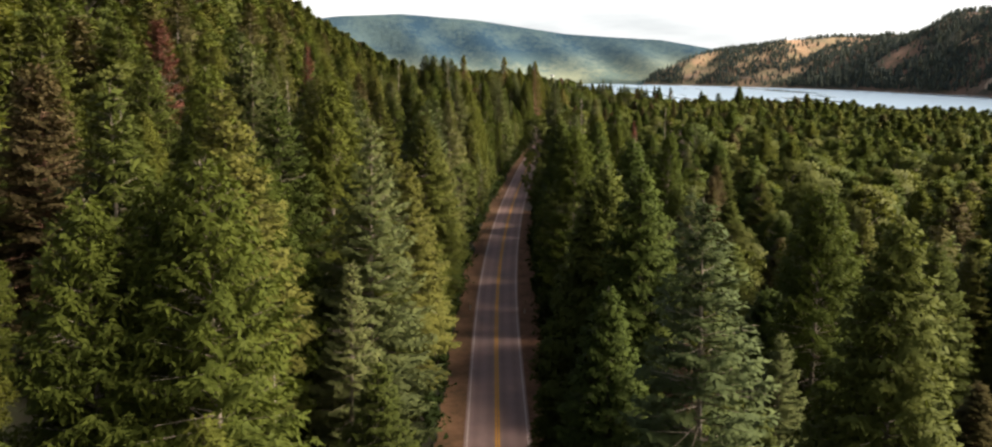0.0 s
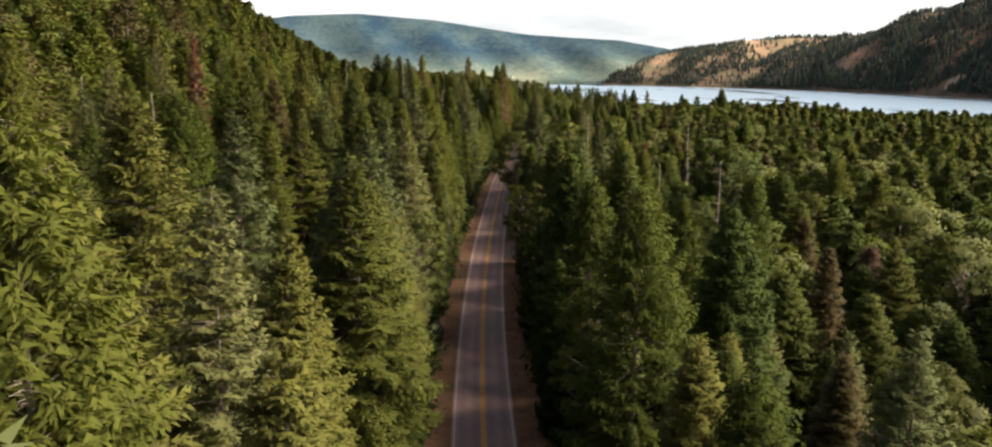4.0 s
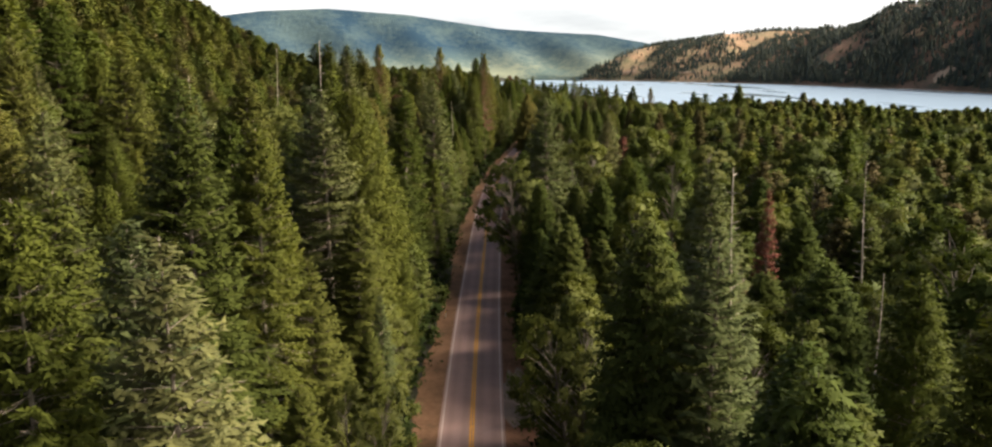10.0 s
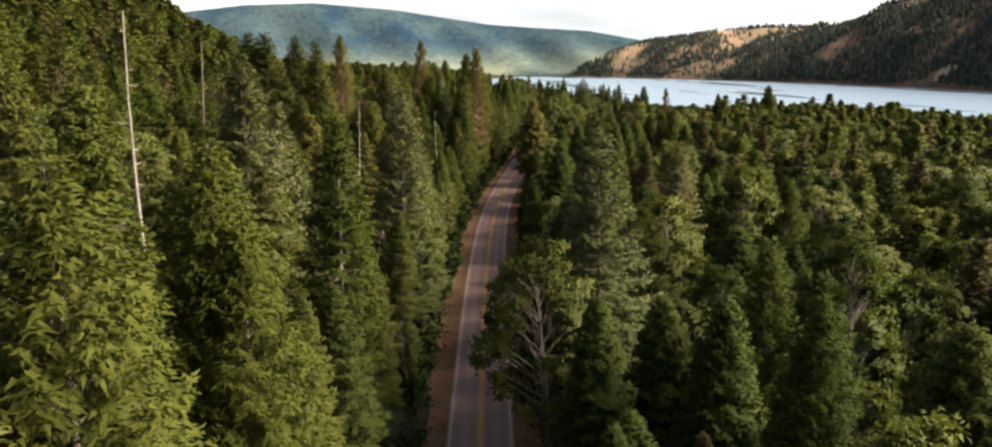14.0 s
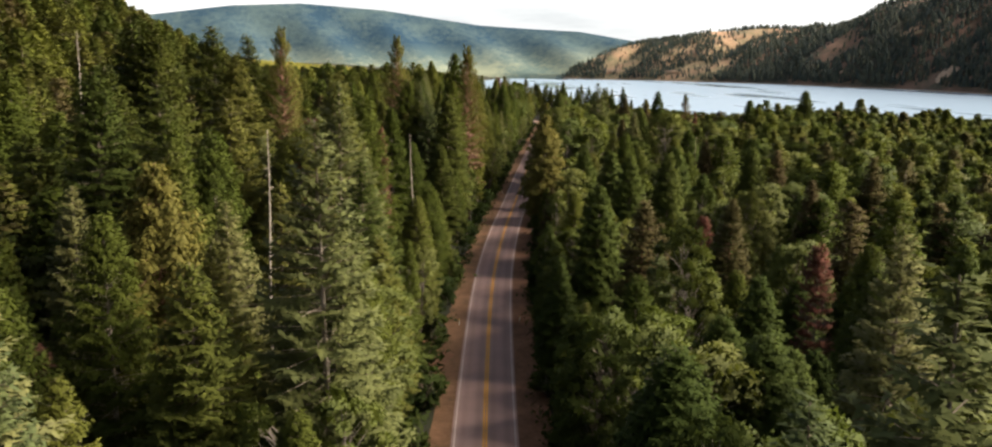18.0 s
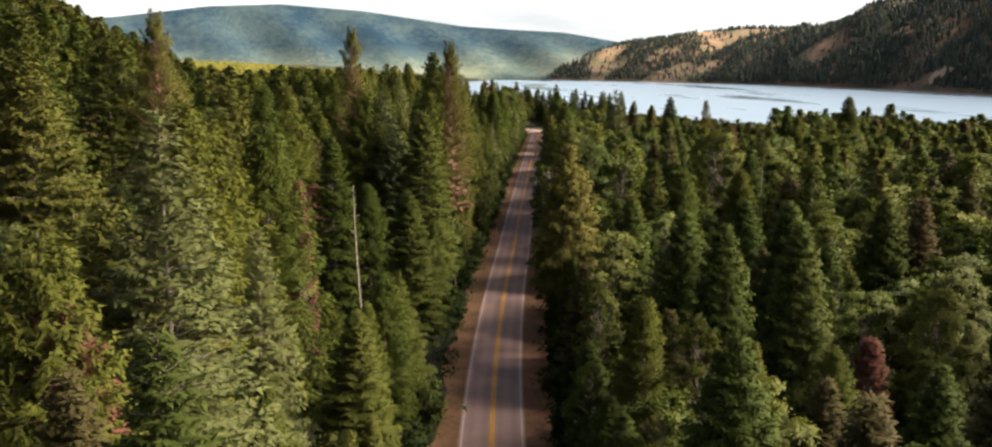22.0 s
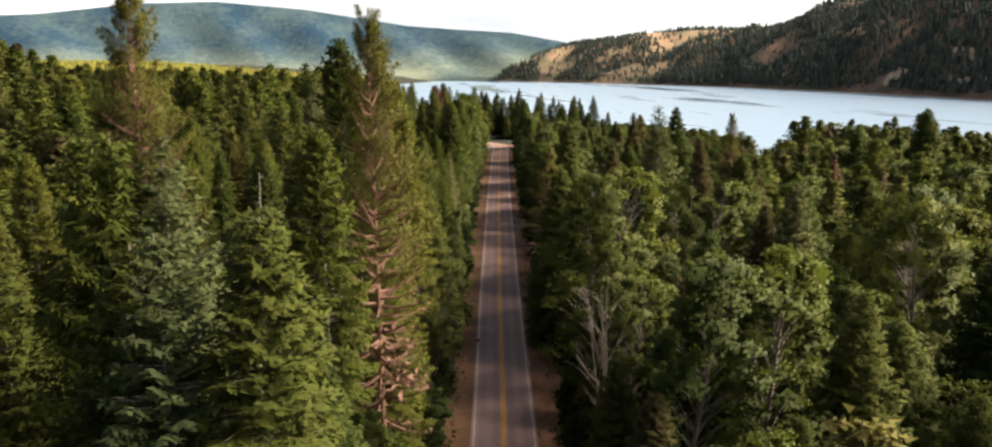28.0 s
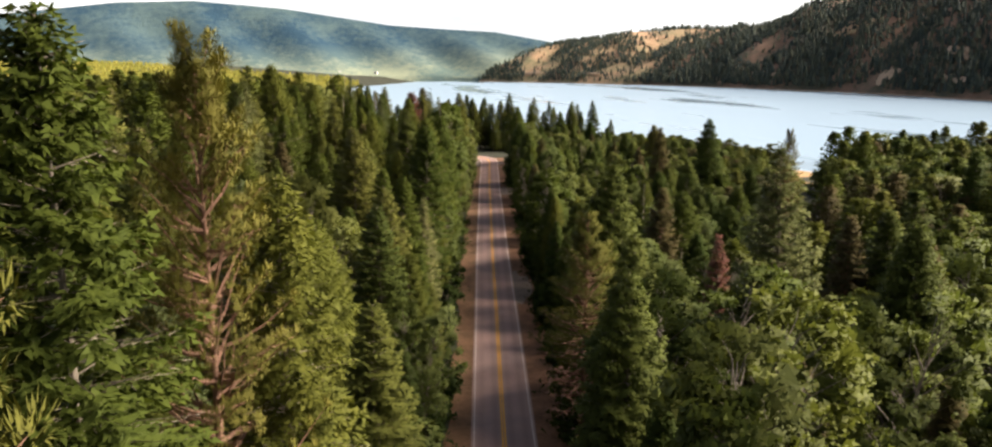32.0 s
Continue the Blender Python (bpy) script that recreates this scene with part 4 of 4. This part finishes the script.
for _ in range(26):
    x, y = rng.uniform(62, 150), rng.uniform(950, 1010)
    if free(x, y, 5):
        claim(x, y)
        plant("fir_tree", x, y, tall=rng.uniform(18, 29), rng=rng)
for _ in range(260):
    y = rng.uniform(60, 720)
    x = float(road_x(y)) + rng.choice((-1, 1)) * rng.uniform(7.9, 9.6)
    plant("bush", x, y, tall=rng.uniform(2.2, 5.5), rng=rng)

for _ in range(46):
    a, k = rng.uniform(0, 6.28), rng.random() ** 0.5
    plant("bush", -46 + 15 * k * math.cos(a), 672 + 27 * k * math.sin(a), tall=rng.uniform(4, 9), rng=rng)

for x, y in [(76, 957), (81, 962), (86, 957), (91, 964), (72, 966), (84, 971), (96, 972), (78, 976), (66, 972)]:
    plant("fir_tree", x, y, tip=rng.uniform(23, 28), wide=1.1, rng=rng)

# low growth on the forest floor
r = np.random.default_rng(21)
n = 3600
uy = r.uniform(15, 905, n)
ud = np.where(r.uniform(0, 1, n) < 0.3, r.uniform(6.7, 9.0, n), r.uniform(8.4, 60, n)) ** 1.0 * r.choice((-1, 1), n)
ux = road_x(uy) + ud
C = np.stack([ux, uy, height(ux, uy) + 0.5], -1)
P = C[:, None] + r.normal(size=(n, 24, 3)) * np.array([0.8, 0.8, 0.5]) * r.uniform(0.5, 1.3, (n, 1, 1))
A, B_ = r.normal(size=(n, 24, 3)) * 0.22, r.normal(size=(n, 24, 3)) * 0.22
growth = np.stack([P - A, P + A, P + B_ + np.array([0, 0, 0.15])], 2).reshape(-1, 3, 3)
tagged(new("undergrowth", leafy_mesh("undergrowth", growth, [BUSH], None, np.repeat(r.uniform(0, 1, n), 72), np.repeat(C[:, :2], 24, 0))), "low dark green undergrowth on the forest floor", "undergrowth", kind="stuff")

# ---- the woods further off, in stands ----
SIMPLE = {
    "fir": (conifer, dict(R=6.2, cap=5.0, bare=0.18, step=1.15, n=7, per=2.1, pitch=0.5, length=0.75, width=0.26, power=0.80, thick=0.1, fat=0.1), 25.0, 0),
    "larch": (conifer, dict(R=6.4, cap=5.4, bare=0.20, step=0.95, n=6, top=38, low=-12, per=2.1, pitch=0.5, length=0.7, width=0.24, power=0.68, hang=0.45, thick=0.2, fat=0.4), 25.0, 1),
    "hemlock": (conifer, dict(R=7.2, cap=6.0, bare=0.12, step=1.05, n=6, per=2.0, pitch=0.52, length=0.75, width=0.26, power=0.74, hang=0.5, thick=0.2, fat=0.3), 23.0, 5),
    "faded": (conifer, dict(R=6.0, cap=4.6, bare=0.2, step=1.05, n=6, per=2.0, pitch=0.5, length=0.7, width=0.24, power=0.74, thick=0.15, fat=0.2), 24.0, 4),
    "leafy": (broadleaf, dict(R=5.6, clumps=80, leaves=96, size=0.29, bare=0.32), 20.0, 2),
}
COARSE = {"per": 1.3, "pitch": 0.8, "length": 1.0, "width": 0.36, "step": 1.2}
# shares of fir, larch, hemlock, broad-leaved and fading trees
MOODS = {"dark": (0.46, 0.34, 0.10, 0.05, 0.05), "leafy": (0.06, 0.14, 0.18, 0.58, 0.04), "mixed": (0.14, 0.20, 0.26, 0.30, 0.10)}
STANDS = {}
for mood, weights in [(m + f, w) for m, w in MOODS.items() for f in ("", "_far")]:
    STANDS[mood] = []
    for s in range(4):
        r = random.Random(100 + s + 50 * ("mixed" in mood) + 90 * ("leafy" in mood))
        vs_, ix, tn, ht = [], [], [], []
        for gx in range(3):
            for gy in range(2):
                name = r.choices(("fir", "larch", "hemlock", "leafy", "faded"), weights)[0]
                maker, kw, tall, mi = SIMPLE[name]
                if "far" in mood:
                    kw = {**kw, **COARSE} if maker is conifer else {**kw, "clumps": 60, "leaves": 36, "size": 0.52}
                w, c = maker(r, tall, **kw)
                k = r.uniform(0.78, 1.06) * (0.9 if "dark" not in mood and name != "leafy" else 1.0) * (1.12 if name == "leafy" else 1.0)
                a = r.uniform(0, 6.28)
                rot = np.array([[math.cos(a), -math.sin(a), 0], [math.sin(a), math.cos(a), 0], [0, 0, 1]])
                off = np.array([(gx - 1) * 5.5 + r.uniform(-2, 2), (gy - 0.5) * 8.0 + r.uniform(-2.2, 2.2), r.uniform(-1.0, 0.5)])
                for tri, m in ((w, 3), (c, mi)):
                    vs_.append((tri @ rot.T) * k + off)
                    ix.append(np.full(len(tri), m))
                    tn.append(np.full(len(tri) * 3, r.random()))
                    ht.append(np.tile(off[:2], (len(tri), 1)))
        STANDS[mood].append(leafy_mesh("woods", np.concatenate(vs_), [FIR, LARCH, LEAF, BARK_GREY, FADED, HEMLOCK], np.concatenate(ix), np.concatenate(tn), np.concatenate(ht), 0.22))
rng = random.Random(9)
for j in range(3, 76):
    y = j * 16.0
    cx = float(road_x(y))
    for i in range(-18, 34):
        x = cx + (NEAR + 8.5 + 16.5 * i if i >= 0 else -(NEAR + 8.5) + 16.5 * (i + 1)) + rng.uniform(-2, 2)
        yy = y + rng.uniform(-2, 2)
        if y > 905 and x < 60 and y < 965:
            continue
        if 905 > y and abs(x - cx) < 22:
            continue
        if x < -0.64 * y - 25 or x > max(0.64 * y + 60, 0.86 * (y - 500)):
            continue
        if float(to_shore(np.array(x), np.array(yy))) < (24 if x < cx else 95) or math.hypot((x - 222) / 46, (yy - 885) / 40) < 1:
            continue
        bearing = math.degrees(math.atan2(x - 14, yy - 528))
        low = 0.30 if x > cx + 40 and y > 640 and 27 < bearing < 32.3 else 1.12 if x > cx and bearing > 32 else 1.06
        if x > cx + 25 and y > (790 if low == 0.30 else 960) and bearing < 32.3:
            continue
        mood = "dark" if x < cx or rng.random() < 0.12 else "leafy" if rng.random() < (0.75 if y < 350 else 0.3) else "mixed"
        ob = new("woods", rng.choice(STANDS[mood + ("_far" if abs(x - cx) > 125 else "")]))
        k = rng.uniform(0.85, 1.05) * (1 if x < cx else 1.03 - (0.46 if bearing < 32.3 else 0.06) * float(smooth(560, 720, y))) * (low if x > cx else 1.0)
        ob.matrix_basis = Matrix.LocRotScale((x, yy, float(height(x, yy)) - 0.6), Euler((0, 0, rng.choice((0, 1.5708, 3.1416, 4.7124)) + rng.uniform(-0.2, 0.2))), (1.26, 1.26, k))
        tagged(ob, "dense conifer forest on the slope" if mood == "dark" else "mixed green woods between road and lake", "woods", "stands of forest", "stuff")


# ---- the far shores ----
def scatter(name, places, tall, mats, label, seed, spread=0.24, tiers=2):
    """Far trees as small jagged cones, all in one mesh."""
    r = np.random.default_rng(seed)
    P = np.asarray(places, float)
    n = len(P)
    h = tall * r.uniform(0.6, 1.25, n)
    tris = []
    for k in range(tiers):
        sides = 5
        a0 = r.uniform(0, 6.28, n)
        zb, zt = h * (0.12 + 0.42 * k), h * (0.75 + 0.25 * k if tiers > 1 else 1.0)
        rad = h * spread * (1.0 - 0.38 * k)
        apex = P + np.stack([0 * h, 0 * h, zt], -1)
        for s in range(sides):
            ring = []
            for q in (s, s + 1):
                a = a0 + 6.2832 * q / sides
                ring.append(P + np.stack([rad * np.cos(a), rad * np.sin(a), zb * (0.8 + 0.4 * ((q * 7) % 3) / 2)], -1))
            tris.append(np.stack([ring[0], ring[1], apex], 1))
    T = np.concatenate(tris)
    tone = np.repeat(np.tile(r.uniform(0, 1, n), len(tris)), 3)
    return tagged(new(name, leafy_mesh(name, T, mats, None, tone, np.tile(P[:, :2], (len(tris), 1)))), label, "woods", kind="stuff")


def along(points, n):
    p = np.array(points, float)
    s = np.concatenate([[0], np.cumsum(np.hypot(*np.diff(p, axis=0).T))])
    q = np.linspace(0, s[-1], n)
    return q / s[-1], np.stack([np.interp(q, s, p[:, 0]), np.interp(q, s, p[:, 1])], -1)


# the wooded hill on the other shore
EAST = [(560, 4330), (586, 4270), (868, 3832), (1133, 3203), (1266, 2412), (1209, 1977), (1330, 1300), (1700, 500)]
q, line = along(EAST, 190)
line = np.stack([np.convolve(np.pad(line[:, k], 9, mode="edge"), np.ones(19) / 19, "valid") for k in (0, 1)], -1)
tang = np.gradient(line, axis=0)
tang /= np.linalg.norm(tang, axis=1)[:, None]
inland = np.stack([-tang[:, 1], tang[:, 0]], -1)
crest = np.interp(q, [0, 0.063, 0.127, 0.159, 0.19, 0.222, 0.254, 0.286, 0.317, 0.349, 0.38, 0.48, 1.0], [150, 175, 206, 210, 200, 198, 228, 256, 288, 322, 345, 405, 400])
dd = np.concatenate([[-60, -8], np.linspace(0, 1250, 64)])
S, D = np.meshgrid(np.arange(190), dd, indexing="ij")
wide = 760 - 260 * (1 - smooth(0.0, 0.25, q))


def hill_z(si, d):
    w = np.clip(d / wide[si], 0, 1.6)
    shape = 1 - (1 - np.clip(w, 0, 1)) ** 1.7 - 0.35 * np.clip(w - 1, 0, 1)
    gully = (0.05 * np.sin(si * 0.33) + 0.04 * np.sin(si * 0.81 + d * 0.006) + 0.03 * np.sin(d * 0.02 + si * 0.5)) * np.sin(np.pi * np.clip(w, 0, 1))
    z = LAKE + 1.5 + 5 * smooth(0, 25, d) + crest[si] * (shape + gully)
    return np.where(d < 0, LAKE + d * 0.08, z)


HX, HY, HZ = line[S, 0] + inland[S, 0] * D, line[S, 1] + inland[S, 1] * D, hill_z(S, D)
sheet("headland", HX[:47], HY[:47], HZ[:47], HEADLAND, label="dry tan headland across the lake dotted with conifers", category="hill", kind="structure")
sheet("hill", HX[46:], HY[46:], HZ[46:], HILL, label="hill across the lake with dark conifers and rusty bare slopes", category="hill", kind="structure")
r = np.random.default_rng(3)
si, d = r.integers(0, 118, 26000), 8 + 1050 * r.uniform(0, 1, 26000) ** 1.2
px, py = line[si, 0] + inland[si, 0] * d + r.uniform(-12, 12, 26000), line[si, 1] + inland[si, 1] * d + r.uniform(-12, 12, 26000)
bald = np.array([noise.noise((a * 0.0042, b * 0.0042, 3.0)) for a, b in zip(px, py)])
bald_limit = np.where(q[si] < 0.21, 0.10, 0.34)
keep = ((bald < bald_limit) & (r.uniform(0, 1, 26000) < np.where(q[si] < 0.23, 0.50, 1.0))) | (r.uniform(0, 1, 26000) < 0.10)
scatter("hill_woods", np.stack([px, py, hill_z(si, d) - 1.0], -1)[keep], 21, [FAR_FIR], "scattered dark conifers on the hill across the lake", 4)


def patch(name, si, d, w, h, mat, label):
    """A bare bank on the hill's face, of uneven outline."""
    rr = random.Random(si)
    bm = bmesh.new()
    ring = []
    for k in range(18):
        a = 2 * math.pi * k / 18
        s_, d_ = si + math.cos(a) * w * rr.uniform(0.7, 1.15), d + math.sin(a) * h * rr.uniform(0.7, 1.15)
        i0 = int(np.clip(round(s_), 0, 189))
        p = line[i0] + tang[i0] * (s_ - i0) * 26 + inland[i0] * d_
        ring.append(bm.verts.new((p[0] - inland[i0][0] * 3, p[1] - inland[i0][1] * 3, float(hill_z(np.array(i0), np.array(d_))) + 4.0)))
    p = line[si] + inland[si] * d
    c = bm.verts.new((p[0] - inland[si][0] * 5, p[1] - inland[si][1] * 5, float(hill_z(np.array(si), np.array(d))) + 6.0))
    for a, b in zip(ring, ring[1:] + ring[:1]):
        bm.faces.new((a, b, c))
    me = bpy.data.meshes.new(name)
    bm.to_mesh(me)
    me.materials.append(mat)
    tagged(new(name, me), label, "bank", kind="structure")


for si_, d_, w_, h_ in [(95, 40, 1.5, 26), (74, 52, 1.0, 13), (103, 92, 2.6, 10), (107, 36, 3.0, 12), (3, 72, 1.6, 16), (15, 52, 3.0, 12), (31, 60, 3.4, 10)]:
    patch("clay_bank", si_, d_, w_, h_, SCARP, "bare pale clay bank above the lake")
for si_, d_, w_, h_ in [(79, 190, 3.2, 32), (83, 205, 2.4, 22), (27, 215, 3.0, 50), (33, 380, 4.0, 60)]:
    patch("bare_slope", si_, d_, w_, h_, HEADLAND, "rusty bare slope among the conifers")
sheet("hill_beach", *[np.stack([a[:, 0] + 0 * a[:, 0], a[:, 1]], 1) for a in (np.stack([line[:, 0] - inland[:, 0] * 6, line[:, 0] + inland[:, 0] * 9], 1), np.stack([line[:, 1] - inland[:, 1] * 6, line[:, 1] + inland[:, 1] * 9], 1), np.stack([np.full(190, LAKE - 0.4), np.full(190, LAKE + 6.2)], 1))], SCARP, label="narrow reddish beach along the far shore", category="beach", kind="structure")

# the long blue ridge beyond
bear = np.radians(np.linspace(-34, 26, 200))
top = np.interp(np.degrees(bear), [-34, -24, -19, -13.4, -9, -3.6, 0, 2.9, 6.3, 9.7, 13.3, 18, 26], [220, 240, 263, 319, 333, 303, 262, 229, 211, 196, 148, 92, 60])
steps = np.linspace(0, 1, 40)
B, T = np.meshgrid(np.arange(200), steps, indexing="ij")
R0 = 3800 + 500 * T + 60 * np.sin(B * 0.11) * (1 - T)
RZ = -32 + (top[B] + 32) * (0.08 + 0.92 * T ** (1.15)) * np.where(T == 0, 0.0, 1.0) + 16 * np.sin(B * 0.35 + T * 5) * np.sin(np.pi * T)
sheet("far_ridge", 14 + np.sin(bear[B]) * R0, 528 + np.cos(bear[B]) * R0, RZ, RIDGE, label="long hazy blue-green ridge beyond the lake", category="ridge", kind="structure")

# the flat sunny woods this side of the ridge
r = np.random.default_rng(8)
px, py = r.uniform(-1700, 60, 16000), r.uniform(1180, 3750, 16000)
ok = to_shore(px, py) > 12
scatter("far_woods", np.stack([px, py, height(px, py) - 0.5], -1)[ok], 17, [FAR_LEAF], "sunlit yellow-green woods on the flat shore", 9, 0.22)


def cottage(x, y, z, turn):
    h = new("cottage")
    h.matrix_basis = pose(x, y, z, 0, 0, turn)
    tagged(h, "small white house on the far shore", "house", "houses on the far shore")
    for name, mat, pts, faces in (("wall", HOUSE, [(-7, -5, -3), (7, -5, -3), (7, 5, -3), (-7, 5, -3), (-7, -5, 5), (7, -5, 5), (7, 5, 5), (-7, 5, 5), (-7, 0, 8.4), (7, 0, 8.4)], [(0, 1, 5, 4), (2, 3, 7, 6), (1, 2, 6, 9, 5), (3, 0, 4, 8, 7)]),
                                  ("roof", ROOF, [(-7.8, -6, 4.5), (7.8, -6, 4.5), (7.8, 0, 8.8), (-7.8, 0, 8.8), (7.8, 6, 4.5), (-7.8, 6, 4.5), (-7.8, -6, 4.2), (7.8, -6, 4.2), (7.8, 6, 4.2), (-7.8, 6, 4.2)], [(0, 1, 2, 3), (3, 2, 4, 5), (0, 6, 7, 1), (4, 8, 9, 5)])):
        me = bpy.data.meshes.new(name)
        me.from_pydata(pts, [], faces)
        me.materials.append(mat)
        part(name, me, h)


r = random.Random(12)
for k in range(13):
    b = math.radians(-8 + 11 * r.random())
    u = r.uniform(0.06, 0.22)
    R1 = 3800 + 500 * u
    i = int((math.degrees(b) + 34) / 60 * 199)
    cottage(14 + math.sin(b) * R1, 528 + math.cos(b) * R1, -32 + (top[i] + 32) * (0.08 + 0.92 * u**1.15) + 5, r.uniform(0, 180))


# ---- beside the road ----
def delineator(x, y):
    p = new("road_post")
    p.matrix_basis = pose(x, y, float(height(x, y)))
    tagged(p, "slim white roadside marker post", "post", "marker posts along the road")
    for name, mat, z0, z1, w in (("post", POST, -0.2, 0.86, 0.055), ("reflector", POST_TOP, 0.86, 1.12, 0.065)):
        bm = bmesh.new()
        bmesh.ops.create_cube(bm, size=1)
        bmesh.ops.scale(bm, vec=(w * 2.0, w, z1 - z0), verts=bm.verts)
        bmesh.ops.translate(bm, vec=(0, 0, (z0 + z1) / 2), verts=bm.verts)
        bmesh.ops.bevel(bm, geom=bm.edges[:], offset=0.012, segments=1, affect="EDGES")
        me = bpy.data.meshes.new(name)
        bm.to_mesh(me)
        me.materials.append(mat)
        part(name, me, p)


for x, y in [(-9.0, 148), (0.6, 145.5), (-6.9, 302), (3.2, 302), (1.9, 439), (11.9, 440), (20.2, 584), (29.0, 581), (-9.0, 225)]:
    delineator(x, y)


def blot(name, x, y, rx, ry, turn, lift, mat, label, category):
    """A patch of ground of uneven outline, lying on the land."""
    rr = random.Random(int(x * 3 + y))
    bm = bmesh.new()
    rings = []
    for f in (0.35, 0.7, 1.0):
        ring = []
        for k in range(28):
            a = 2 * math.pi * k / 28
            j = 1 + (rr.uniform(-0.18, 0.18) if f == 1.0 else 0)
            u, v = math.cos(a) * rx * f * j, math.sin(a) * ry * f * j
            px, py = x + u * math.cos(turn) - v * math.sin(turn), y + u * math.sin(turn) + v * math.cos(turn)
            ring.append(bm.verts.new((px, py, float(height(px, py)) + lift)))
        rings.append(ring)
    bm.faces.new(rings[0])
    for r0, r1 in zip(rings, rings[1:]):
        for k in range(28):
            bm.faces.new((r0[k], r1[k], r1[(k + 1) % 28], r0[(k + 1) % 28]))
    me = bpy.data.meshes.new(name)
    bm.to_mesh(me)
    me.materials.append(mat)
    tagged(new(name, me), label, category, kind="structure")


blot("gravel_pullout", 2.9, 266, 2.4, 10, -0.03, 0.075, GRAVEL, "pale gravel pull-out beside the road", "pull-out")
blot("gravel_pullout", 66.5, 818, 6.5, 9, -0.15, 0.075, GRAVEL, "pale gravel pull-out beside the road", "pull-out")
blot("gravel_pullout", 45.5, 690, 3.4, 12, -0.15, 0.07, GRAVEL, "pale gravel pull-out beside the road", "pull-out")
blot("gravel_junction", 74, 905, 8, 13, -0.15, 0.075, GRAVEL, "pale gravel widening where the road bends", "road")
blot("dirt_patch", -4.0, 422, 4.2, 12, -0.07, 0.06, VERGE_E, "bare reddish dirt beside the road", "verge")
blot("meadow", 222, 885, 40, 30, 0.5, 0.15, MEADOW, "dry tan meadow near the lake shore", "meadow")
